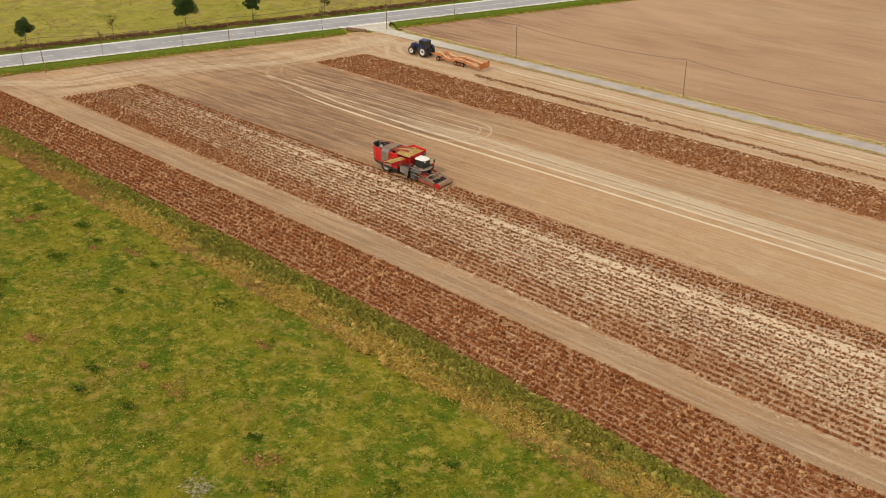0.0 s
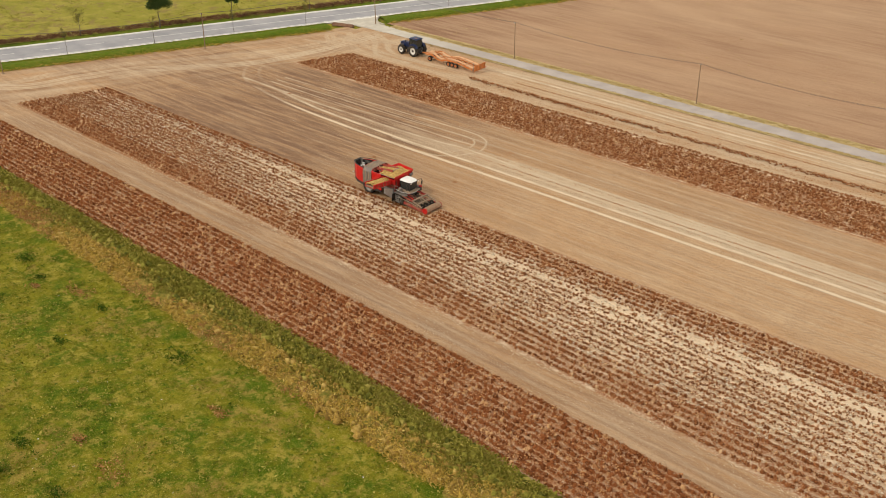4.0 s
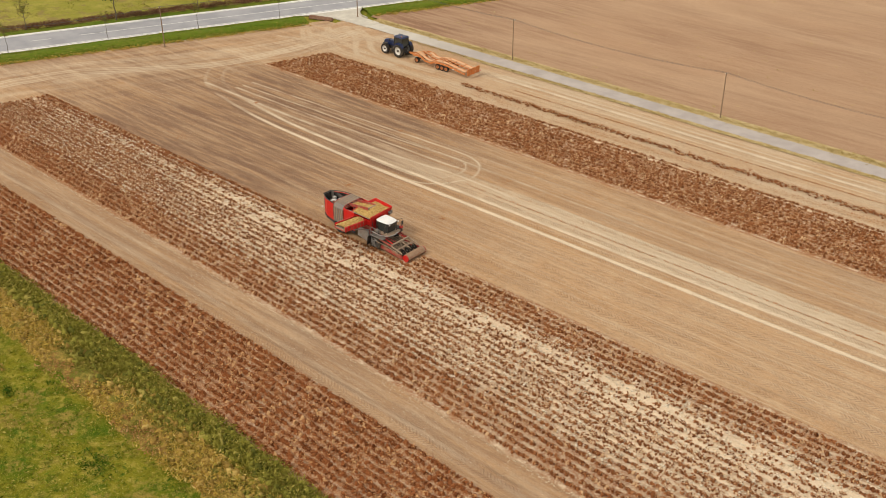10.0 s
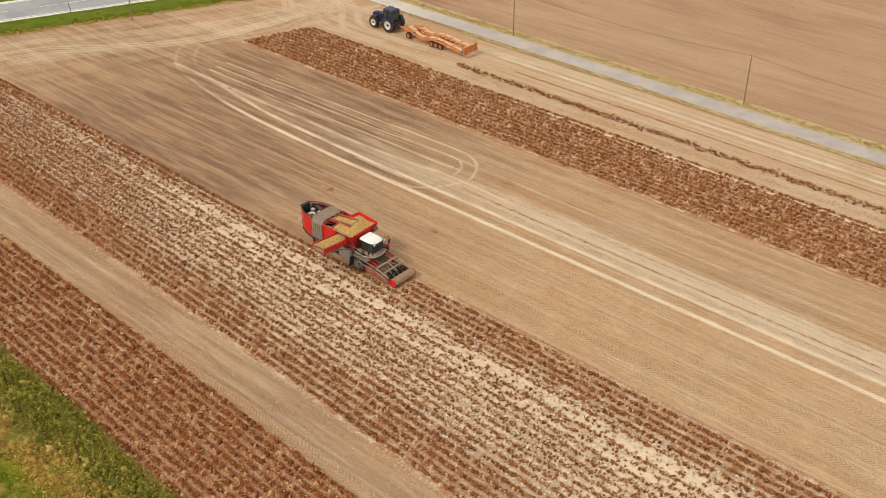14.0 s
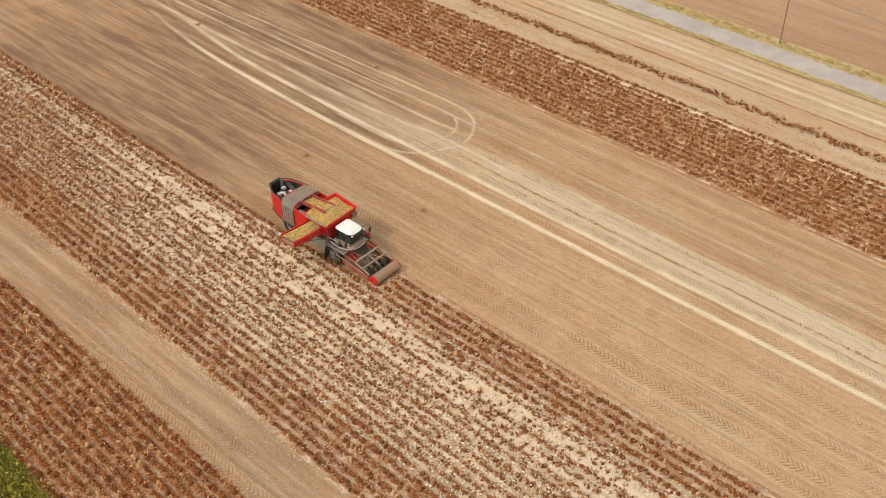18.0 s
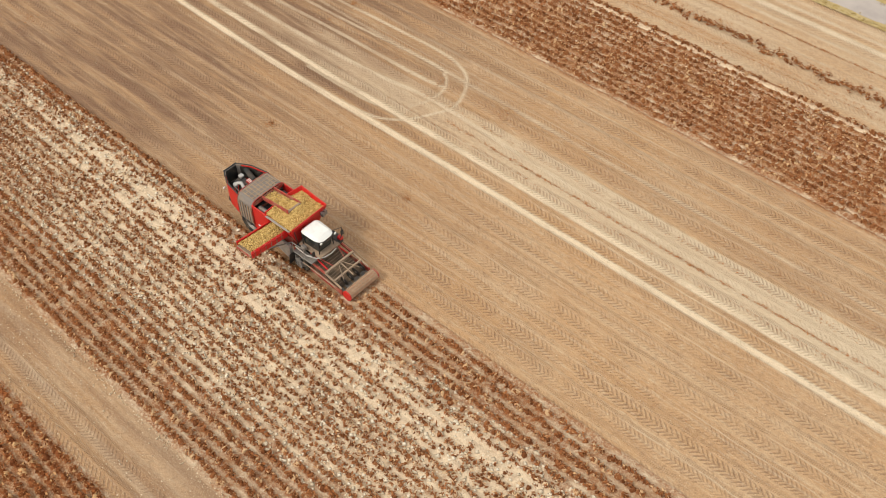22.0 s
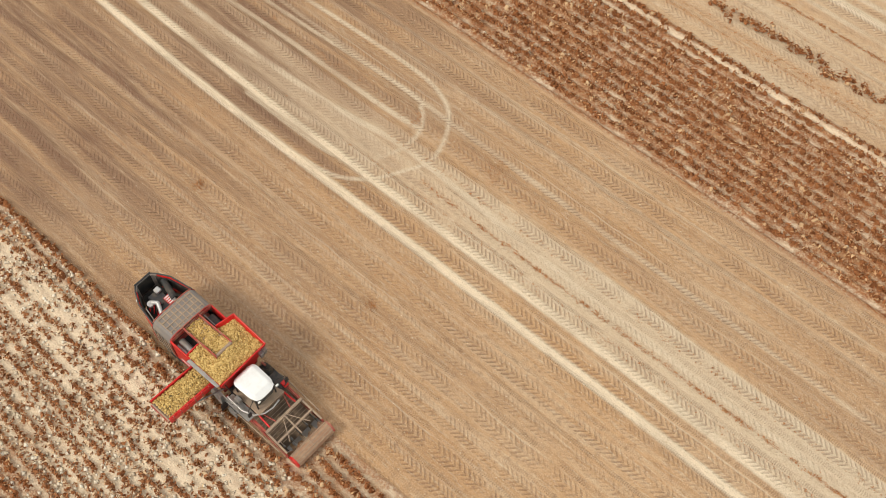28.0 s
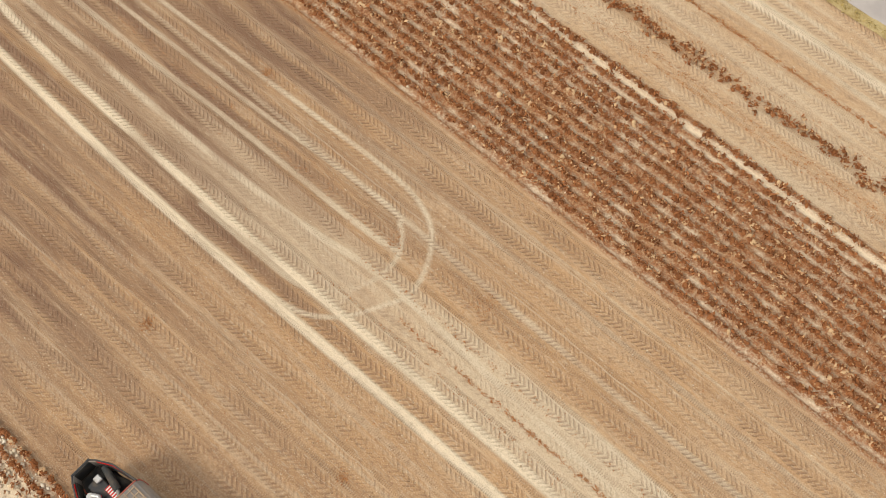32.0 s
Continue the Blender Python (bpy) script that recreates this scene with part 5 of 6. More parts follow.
for x, y in ((-0.82, -0.76), (0.9, -0.71), (-0.82, 0.76), (0.9, 0.71), (0.1, -0.75), (0.1, 0.75)):
    tp("pillar", tube([(x, y, 1.55), (x * 0.9, y * 0.97, 2.85)], 0.04, 6), black, "", tcab)
tp("exhaust", tube([(1.0, -0.62, 1.9), (1.0, -0.62, 3.0)], 0.06, 10), black)
tp("beacon", drum((-0.6, 0.6, 3.12), (0, 0, 1), 0.06, 0.16, 10), orange)
tp("hitch", box(-1.5, -0.8, -0.2, 0.2, 0.55, 0.8, 0.03), steel_dark)
tp("linkage", tube([(-0.8, -0.4, 1.0), (-1.5, -0.45, 0.75)], 0.05, 6, tube([(-0.8, 0.4, 1.0), (-1.5, 0.45, 0.75)], 0.05, 6)), steel_dark)

# ---- orange low-loader trailer ----
load = thing("low_loader", pose(-27.4, 42.5, 0.0, 0, 0, 180), "orange low-loader trailer with folded rear ramps, hitched to the tractor", "trailer")


def lp(name, bm, mat, label="", parent=None):
    return part(name, bm, mat, parent or load, label)


lp("drawbar", beam((13.1, 0, 0.75), (11.2, -0.45, 0.95), 0.14, 0.16, 0.01, beam((13.1, 0, 0.75), (11.2, 0.45, 0.95), 0.14, 0.16)), orange)
SPINE = ((11.4, 1.02), (10.2, 1.22), (9.5, 1.18), (8.5, 0.78), (7.5, 0.74), (6.9, 0.98), (5.6, 1.12), (4.3, 1.04), (2.6, 0.82), (1.0, 0.58))


def deck_z(x):
    """Height of the loader's bed: high over the neck, low in the middle, humped over the wheels, sloping down behind."""
    xs, zs = zip(*SPINE[::-1])
    return float(np.interp(x, xs, zs))


for y, mat_ in ((-1.32, orange), (1.32, orange), (-0.42, orange), (0.42, orange)):
    for (xa, za), (xb, zb) in zip(SPINE[:-1], SPINE[1:]):
        narrow = lambda x: y * (0.72 if x > 10.8 else 0.86 if x > 9.9 else 1.0)
        lp("deck_beam", beam((xa, narrow(xa), za), (xb, narrow(xb), zb), 0.13, 0.20), mat_)
for k in range(26):
    x = 11.2 - 0.4 * k
    z, half_w = deck_z(x) + 0.11, 0.98 if x > 10.8 else 1.15 if x > 9.9 else 1.36
    lp("cross_bar", box(x - 0.05, x + 0.05, -half_w, half_w, z - 0.05, z, 0.01), orange if k % 2 else orange_pale)
for y in (-0.88, 0.88):
    for xa, xb in ((9.4, 8.5), (8.5, 7.6), (6.7, 5.7), (5.5, 4.4), (4.2, 2.8), (2.6, 1.1)):
        za, zb = deck_z(xa) + 0.15, deck_z(xb) + 0.15
        lp("tread_plate", plate([(xa, y - 0.22, za), (xb, y - 0.22, zb), (xb, y + 0.22, zb), (xa, y + 0.22, za)], 0.05), orange_pale, "pale orange tread plate")
lp("winch_frame", tube([(9.9, 0.95, 1.2), (10.1, 0.95, 1.75), (10.1, 0.35, 1.75), (9.9, 0.35, 1.2)], 0.05, 6), orange_pale)
lp("spare_board", plate([(9.6, 0.3, 1.34), (10.6, 0.35, 1.7), (10.6, 1.0, 1.7), (9.6, 1.0, 1.34)], 0.06), orange_pale)
for y in (-1.42, 1.42):
    lp("side_marker", box(3.0, 3.3, y - 0.03, y + 0.03, 0.75, 0.87, 0.01), lamp_mat)
    lp("lamp_post", tube([(0.75, y * 0.92, 0.6), (0.75, y * 0.92, 1.75)], 0.03, 6), steel_grey)
for y in (-0.95, 0.0, 0.95):
    r = lp("ramp", hull([(0.50, y - 0.38, 0.40), (0.62, y - 0.38, 0.40), (0.50, y + 0.38, 0.40), (0.62, y + 0.38, 0.40), (0.36, y - 0.38, 1.42), (0.48, y - 0.38, 1.42), (0.36, y + 0.38, 1.42), (0.48, y + 0.38, 1.42)], 0.01), orange, "orange folded loading ramp")
    for z in (0.6, 0.85, 1.1, 1.35):
        lp("ramp_cleat", box(0.62 - 0.14 * (z - 0.40), 0.66 - 0.14 * (z - 0.40), y - 0.3, y + 0.3, z - 0.03, z + 0.03, 0), orange_pale, "", r)
for x in (10.6,):
    for y in (-0.95, 0.95):
        farm_wheel(load, (x, y, 0.42), 0.42, 0.32, 1 if y > 0 else -1, orange, "wheel", 14)
for x in (6.3, 5.5, 4.7):
    for y in (-1.1, 1.1):
        farm_wheel(load, (x, y, 0.42), 0.42, 0.34, 1 if y > 0 else -1, orange, "wheel", 14)
    lp("axle", tube([(x, -1.0, 0.42), (x, 1.0, 0.42)], 0.07, 8), steel_dark)
lp("front_axle", tube([(10.6, -0.95, 0.42), (10.6, 0.95, 0.42)], 0.07, 8), steel_dark)
lp("turntable", drum((10.6, 0, 0.8), (0, 0, 1), 0.55, 0.4, 20), steel_dark)
lp("tail_lamp", box(0.25, 0.32, -1.36, -1.2, 0.62, 0.75, 0.01), red)

# ---- wooden line poles and their wires ----
bark_pole = worn("weathered_pole", (0.28, 0.19, 0.12), (0.30, 0.22, 0.15), 0.6, 0.9, scale=5)
PX = [(-114.0, -69.0), (-100.0, -39.0), (-86.1, -9.1), (-72.1, 20.9), (-60.4, 51.2), (-27.9, 51.6), (6.3, 52.2), (40.5, 52.6), (74.5, 53.0)]
pole_tops = []
for x, y in PX:
    tilt = -5 if (x, y) == (-86.1, -9.1) else 0
    hgt = 7.4 if (x, y) == (-60.4, 51.2) else 6.35
    p = thing("line_pole", pose(x, y, 0, 0, tilt, 0), "weathered wooden line pole with two insulators", "pole", "line poles")
    bm = bmesh.new()
    bmesh.ops.create_cone(bm, cap_ends=True, segments=10, radius1=0.09, radius2=0.06, depth=hgt + 0.3, matrix=Matrix.Translation((0, 0, hgt / 2 - 0.15)))
    part("shaft", bm, bark_pole, p)
    for s in (-0.16, 0.16):
        part("insulator", drum((0.0, s, hgt - 0.12), (0, 0, 1), 0.045, 0.14, 8), lamp_mat, p)
        part("insulator_arm", tube([(0, 0, hgt - 0.3), (0, s, hgt - 0.18)], 0.02, 5), steel_dark, p)
    part("foot_collar", drum((0, 0, 0.06), (0, 0, 1), 0.26, 0.14, 10, 0.18), bark_pole, p)
    pole_tops.append(p.matrix_world @ Vector((0, 0, hgt - 0.05)))


def wire(pts, r):
    """One unbroken thin cable through the points."""
    bm = bmesh.new()
    side = (Vector(pts[-1]) - Vector(pts[0])).cross(Vector((0, 0, 1))).normalized() * r
    up_ = Vector((0, 0, r))
    rings = [[bm.verts.new(Vector(p) + o) for o in (side, up_, -side, -up_)] for p in pts]
    for a_, b_ in zip(rings[:-1], rings[1:]):
        for k in range(4):
            bm.faces.new((a_[k], a_[(k + 1) % 4], b_[(k + 1) % 4], b_[k]))
    return bm


wire_mat = worn("wire", (0.09, 0.085, 0.08), (0.15, 0.13, 0.11), 0.3, 0.6)
for a, b in zip(pole_tops[:-1], pole_tops[1:]):
    for s in (-0.16, 0.16):
        pts = []
        for k in range(13):
            u = k / 12
            q = a.lerp(b, u)
            pts.append((q.x, q.y + s, q.z - 3.0 * u * (1 - u)))
        w = tagged(part("overhead_wire", wire(pts, 0.016), wire_mat, None), "thin sagging overhead wire between two poles", "wire", "overhead wires")

# ---- trees along the road ----
bark = worn("bark", (0.13, 0.10, 0.075), (0.20, 0.17, 0.13), 0.5, 0.95, scale=6)
leaf_dark = leaf_material("dark_leaves", ((0.032, 0.058, 0.016), (0.055, 0.095, 0.024), (0.11, 0.155, 0.042), (0.05, 0.08, 0.020)), 0.6, 1.2)
leaf_sparse = leaf_material("fading_leaves", ((0.12, 0.13, 0.03), (0.20, 0.18, 0.045), (0.28, 0.20, 0.06), (0.16, 0.13, 0.04)), 0.7, 1.2)


def leaves_mesh(name, centres, size, mat, parent, seed):
    r = np.random.default_rng(seed)
    k = len(centres)
    u = r.normal(size=(k, 3))
    u /= np.linalg.norm(u, axis=1)[:, None]
    w = np.cross(u, r.normal(size=(k, 3)))
    w /= np.linalg.norm(w, axis=1)[:, None] + 1e-9
    L, B = size * r.uniform(0.7, 1.4, (k, 1)), size * r.uniform(0.4, 0.8, (k, 1))
    v = np.stack([centres - u * L, centres + w * B, centres + u * L, centres - w * B], 1).reshape(-1, 3)
    ob = quads(name, v, np.arange(4 * k).reshape(-1, 4), mat)
    ob.parent = parent
    return tagged(ob, kind="stuff")


def tree(s, d, height, crown, stem, count, mat, label, seed, gaps=0.25, size=0.13, base=0.35):
    r = np.random.default_rng(seed)
    p = road_pt(s, d, 0.05)
    t = thing("tree", pose(p.x, p.y, p.z, 0, 0, r.uniform(0, 360)), label, "tree", "roadside trees")
    bm = bmesh.new()
    z0, prev, rad = -0.1, Vector((0, 0, -0.1)), stem
    for k in range(5):
        nxt = Vector((r.normal(0, 0.05), r.normal(0, 0.05), (k + 1) / 5 * height * 0.8))
        m = Matrix.Translation((prev + nxt) / 2) @ (nxt - prev).to_track_quat("Z", "Y").to_matrix().to_4x4()
        bmesh.ops.create_cone(bm, cap_ends=True, segments=8, radius1=rad, radius2=rad * 0.75, depth=(nxt - prev).length * 1.04, matrix=m)
        prev, rad = nxt, rad * 0.75
    part("trunk", bm, bark, t)
    tips = []
    for k in range(11):
        a, h = r.uniform(0, 6.283), height * (base + 0.42 * k / 11)
        out_ = crown * r.uniform(0.45, 0.8) * (1 - 0.35 * k / 11)
        q = Vector((math.cos(a) * out_, math.sin(a) * out_, h + height * r.uniform(0.12, 0.25)))
        part("limb", tube([(0, 0, h), tuple(q * 0.55 + Vector((0, 0, h * 0.42))), tuple(q)], stem * 0.22, 5), bark, t)
        tips.append(q)
    # clumps of leaves round the limbs' ends
    cl = [np.array(q) for q in tips] + [np.array((r.normal(0, crown * 0.35), r.normal(0, crown * 0.35), height * r.uniform(base + 0.2, 0.95))) for _ in range(16)]
    cl = [c for c in cl if r.uniform() > gaps * 0.5]
    pts = []
    for c in cl:
        n = count // len(cl)
        x = r.normal(size=(n, 3))
        x /= np.linalg.norm(x, axis=1)[:, None]
        pts.append(c + x * (r.uniform(0.2, 1, (n, 1)) ** 0.5) * crown * r.uniform(0.28, 0.45) * (1, 1, 0.85))
    leaves_mesh("crown", np.concatenate(pts), size, mat, t, seed + 1)
    return t


GREEN = "young roadside tree with a dense dark green crown"
tree(-46, 90.7, 6.0, 1.75, 0.10, 4200, leaf_dark, GREEN, 101)
tree(-15.9, 90.7, 7.2, 2.65, 0.14, 7000, leaf_dark, "tall roadside tree with a round dark green crown", 102)
tree(-2.2, 90.7, 6.0, 1.7, 0.10, 4000, leaf_dark, GREEN, 103)
tree(13.0, 90.7, 5.2, 1.3, 0.09, 1500, leaf_sparse, "young roadside tree with a thin fading crown", 104)
tree(27.6, 90.4, 4.6, 1.1, 0.08, 1400, leaf_dark, GREEN, 105)
tree(-30, 91.2, 5.0, 1.5, 0.09, 420, leaf_sparse, "nearly bare roadside tree with few leaves", 106, size=0.10)
tree(-60.5, 90.7, 6.0, 1.7, 0.10, 2200, leaf_dark, GREEN, 107)
for k, s in enumerate((-61.5, -47.5, -33.5, -18.8, -4.6, 9.0, 38, 52)):
    tree(s, 80.2, 4.3, 0.75, 0.055, 260, leaf_sparse, "staked roadside sapling with a sparse yellowing crown", 120 + 2 * k, size=0.09, base=0.55)


# ---- low growth: hedge line, ditch, verges, meadow ----
def scrub(name, x, y, z, size, leaves, mat, label, spread, category="grass", flat=0.9):
    ob = haulms(name, x, y, z, size, leaves, mat, label, spread, flat)
    return tagged(ob, label, category)


hedge_mat = leaf_material("dry_hedge", ((0.13, 0.06, 0.035), (0.21, 0.105, 0.06), (0.28, 0.18, 0.09), (0.17, 0.10, 0.05)), 0.9, 0.3)
s_, d_ = rng.uniform(-150, 120, 2600), rng.uniform(91.4, 93.6, 2600)
P = s_[:, None] * RU + d_[:, None] * RN
scrub("dry_hedge", P[:, 0], P[:, 1], np.full(2600, 0.1), rng.uniform(0.12, 0.24, 2600), 26, hedge_mat, "low brown hedge of dry weeds along the ditch", 0.30, "hedge")

ditch_green = leaf_material("ditch_green", ((0.095, 0.105, 0.014), (0.27, 0.24, 0.038), (0.50, 0.41, 0.11), (0.21, 0.195, 0.028)), 0.8, 0.4)
ditch_olive = leaf_material("olive_weeds", ((0.16, 0.15, 0.025), (0.27, 0.235, 0.045), (0.42, 0.34, 0.09), (0.22, 0.21, 0.03)), 0.8, 0.3)
ditch_gold = leaf_material("golden_reed", ((0.36, 0.235, 0.045), (0.52, 0.35, 0.08), (0.62, 0.47, 0.17), (0.44, 0.33, 0.06)), 0.85, 0.3)
ditch_rust = leaf_material("rusty_reed", ((0.26, 0.12, 0.045), (0.42, 0.21, 0.08), (0.56, 0.37, 0.17), (0.34, 0.17, 0.06)), 0.85, 0.3)
bed = Mat("ditch_bed", 0.95, spec=0.1)
bn, bn2 = bed.noise(0.8, 6, rough=0.7), bed.noise(7, 5, rough=0.7)
bcol = bed.mix(bed.step(bn, 0.38, 0.62), (0.17, 0.16, 0.026), (0.40, 0.27, 0.07))
bed = bed.color(bed.mix(bed.math("MULTIPLY", bed.step(bn2, 0.55, 0.38), 0.6), bcol, (0.07, 0.065, 0.014))).bump(bn2, 0.12, 0.9).m
DX, DY = np.meshgrid(np.arange(-104, 84, 0.3), np.arange(-36.4, -31.0, 0.2))
mound = 0.10 + 0.22 * np.exp(-((DY + 34.6) / 0.9) ** 2) + (0.10 * waves(DX, DY, 1.0, 60) + 0.16 * waves(DX, DY, 0.33, 59)) * (DY > -36.0) - 0.3 * np.clip((-35.3 - DY + 0.5 * waves(DX, DX * 0, 1.5, 58)) * 2, 0, 1) - 0.35 * np.exp(-((DY + 33.0) / 0.6) ** 2)
dk = DX.shape[1]
di = (np.arange(DX.shape[0] - 1)[:, None] * dk + np.arange(dk - 1)).ravel()
tagged(quads("ditch_bank", np.c_[DX.ravel(), lean(DX, DY).ravel(), mound.ravel()], np.c_[di, di + 1, di + dk + 1, di + dk], bed, True),
       "overgrown bank of the field ditch", "bank", kind="structure")


def ditch(n, y0, y1, size, leaves, mat, label, seed, spread, thresh, sign, scale=2.2, x1=80, x0=-100):
    """Clumps of thin upright blades, in drifts along the ditch."""
    r = np.random.default_rng(seed)
    x = r.uniform(x0, x1, n)
    y = r.uniform(y0, y1, n) + 0.3 * waves(x, x * 0, 2.5, seed)
    keep = sign * waves(x * 0.7, y, scale, 61) + r.normal(0, 0.25, n) > thresh
    x, y = x[keep], y[keep]
    z = 0.18 + 0.30 * np.exp(-((y + 32.2) / 0.8) ** 2) + 0.1 * np.exp(-((y + 34.4) / 0.9) ** 2)
    ob = haulms("ditch_growth", x, lean(x, y), z, r.uniform(0.7, 1.5, len(x)) * size, leaves, mat, label, spread, 0.9, 0.6)
    return tagged(ob, label, "weeds")


green_heap = bush_material("green_weed_heap", (0.062, 0.070, 0.013), (0.25, 0.225, 0.040), (0.40, 0.34, 0.08), (0.36, 0.30, 0.08), 0.12)
gold_heap = bush_material("dry_weed_heap", (0.17, 0.105, 0.026), (0.41, 0.265, 0.068), (0.54, 0.38, 0.12), (0.52, 0.37, 0.12), 0.15)


def weed_mounds(n, y0, y1, rad, hgt, mat, label, seed, thresh, sign):
    """Dense lumps of weeds along the ditch, under the loose blades."""
    r = np.random.default_rng(seed)
    x = r.uniform(-100, 80, n)
    y = r.uniform(y0, y1, n) + 0.35 * waves(x, x * 0, 2.5, seed)
    keep = sign * waves(x * 0.7, y, 2.2, 61) + r.normal(0, 0.3, n) > thresh
    x, y = x[keep], y[keep]
    return heaps("ditch_growth", x, lean(x, y), 0.12 + 0 * x, rad * 1.2, rad, hgt, mat, label, "weeds")


weed_mounds(2000, -33.2, -31.6, 0.30, 0.50, green_heap, "lumpy dark green weeds in the field ditch", 161, -9, 1)
weed_mounds(700, -34.6, -33.0, 0.32, 0.45, green_heap, "green weed clumps among the dry reeds", 162, 0.25, -1)
weed_mounds(2200, -35.6, -33.0, 0.30, 0.34, gold_heap, "matted golden dry weeds beside the ditch", 163, -0.5, 1)
ditch(7000, -33.4, -31.3, 0.17, 10, ditch_green, "dense dark green weeds in the field ditch", 62, 0.24, -9, 1)
ditch(9000, -34.4, -31.5, 0.17, 10, ditch_olive, "olive weeds and grasses filling the ditch", 63, 0.24, -0.1, -1)
ditch(6500, -36.0, -33.1, 0.17, 9, ditch_gold, "golden dry reeds beside the ditch", 64, 0.22, -0.3, 1, x0=-42)
ditch(4500, -36.0, -33.2, 0.17, 9, ditch_rust, "rust-coloured dry weeds beside the ditch", 65, 0.22, -0.6, 1, x1=-30)
ditch(2600, -36.5, -34.8, 0.15, 9, ditch_rust, "rust-coloured dry weeds on the meadow's edge", 67, 0.2, 0.1, -1)
ditch(1600, -35.4, -32.6, 0.17, 10, ditch_green, "scattered green weeds among dry reeds", 66, 0.2, 0.35, -1, 1.2)

tuft_mat = leaf_material("grass_tuft_blades", ((0.09, 0.135, 0.008), (0.17, 0.19, 0.018), (0.40, 0.34, 0.085), (0.19, 0.18, 0.020)), 0.8, 0.12)
tuft_dark = leaf_material("dark_tufts", ((0.030, 0.070, 0.006), (0.055, 0.105, 0.009), (0.10, 0.15, 0.016), (0.045, 0.09, 0.008)), 0.8, 0.2)


def tufts(name, n, x0, x1, y0, y1, size, leaves, mat, label, seed, spread, thresh=-9, scale=2.5, inside=None):
    r = np.random.default_rng(seed)
    x, y = r.uniform(x0, x1, n), r.uniform(y0, y1, n)
    keep = waves(x, y, scale, seed + 1) > thresh
    if inside is not None:
        keep &= inside(x, y)
    x, y = x[keep], y[keep]
    return scrub(name, x, y, np.full(len(x), -0.1), r.uniform(0.6, 1.4, len(x)) * size, leaves, mat, label, spread, flat=0.5)


in_view = lambda x, y: (y < lean(x, np.full_like(x, -36.0))) & (y > -88 + 0.25 * np.abs(x))
tufts("meadow_tufts", 34000, -85, 62, -86, -35.8, 0.13, 7, tuft_mat, "short uneven meadow grass in green and straw tones", 71, 0.28, inside=in_view)
tufts("meadow_tufts", 9000, -85, 62, -86, -35.8, 0.12, 9, tuft_dark, "dark green clumps in the meadow grass", 73, 0.26, 0.8, 1.0, inside=in_view)
s_, d_ = rng.uniform(-110, 90, 6000), 94 + 70 * rng.uniform(0, 1, 6000) ** 1.4
P = s_[:, None] * RU + d_[:, None] * RN
m_ = waves(P[:, 0], P[:, 1], 3, 79) > -0.1
scrub("meadow_far_tufts", P[m_, 0], P[m_, 1], np.full(m_.sum(), 0.02), rng.uniform(0.10, 0.22, m_.sum()), 7, ditch_olive, "rough olive grass tufts beyond the road", 0.3)
s_, d_ = rng.uniform(-110, 80, 7000), 75.7 + 4.7 * rng.uniform(0, 1, 7000) ** 0.9
ok = ~((s_ > 12.6) & (s_ < 24))
P = (s_[:, None] * RU + d_[:, None] * RN)[ok]
scrub("verge_grass", P[:, 0], P[:, 1], np.full(len(P), 0.08), rng.uniform(0.08, 0.16, len(P)), 7, tuft_mat, "uncut green grass of the road verge", 0.26)
s_ = rng.uniform(-110, 80, 1500)
P = (s_[:, None] * RU + (75.6 + rng.normal(0, 0.25, 1500))[:, None] * RN)[~((s_ > 12.6) & (s_ < 24))]
scrub("verge_grass", P[:, 0], P[:, 1], np.full(len(P), 0.03), rng.uniform(0.1, 0.2, len(P)), 8, ditch_gold, "yellowed grass along the field's edge", 0.25)
straw = leaf_material("lane_straw", ((0.34, 0.245, 0.09), (0.46, 0.35, 0.14), (0.58, 0.47, 0.25), (0.36, 0.27, 0.10)), 0.85, 0.2)
for y0, sd, x0, n in ((48.0, 0.20, -46, 1500), (52.0, 0.45, -57, 3000)):
    x = rng.uniform(x0, 85, n)
    y = y0 + rng.normal(0, sd, n)
    scrub("lane_grass", x, y, np.full(n, 0.06), rng.uniform(0.07, 0.13, n), 7, straw, "straw-yellow grass beside the farm lane", 0.2)

# stubble and haulm left lying on the harvested ground
litter = leaf_material("haulm_litter", ((0.30, 0.11, 0.042), (0.42, 0.18, 0.07), (0.50, 0.27, 0.12), (0.36, 0.15, 0.055)), 0.9, 0.3)
for y0, sd, x0, n, sz in ((42.1, 0.07, -20, 3200, 0.055), (37.0, 0.10, -24, 1500, 0.045), (37.6, 0.12, -24, 1800, 0.045), (15.12, 0.06, -6, 1700, 0.055), (16.5, 0.12, -10, 700, 0.045), (14.25, 0.06, -12, 600, 0.04), (18.2, 0.2, -48, 900, 0.035), (13.9, 0.12, -5, 300, 0.035), (40.0, 0.2, -20, 700, 0.04)):
    x = rng.uniform(x0, 75, n)
    y = y0 + rng.normal(0, sd, n) + 0.10 * waves(x, x * 0, 9, int(y0))
    scrub("haulm_litter", x, y, np.full(n, 0.0), rng.uniform(0.6, 1.4, n) * sz, 5, litter, "thin line of dropped withered haulm on bare soil", 0.14, "litter", 0.3)
n = 700
x, y = rng.uniform(-55, 75, n), rng.uniform(1.5, 25, n)
scrub("haulm_litter", x, y, np.full(n, 0.0), rng.uniform(0.03, 0.06, n), 4, litter, "scattered bits of withered haulm on bare soil", 0.15, "litter", 0.3)
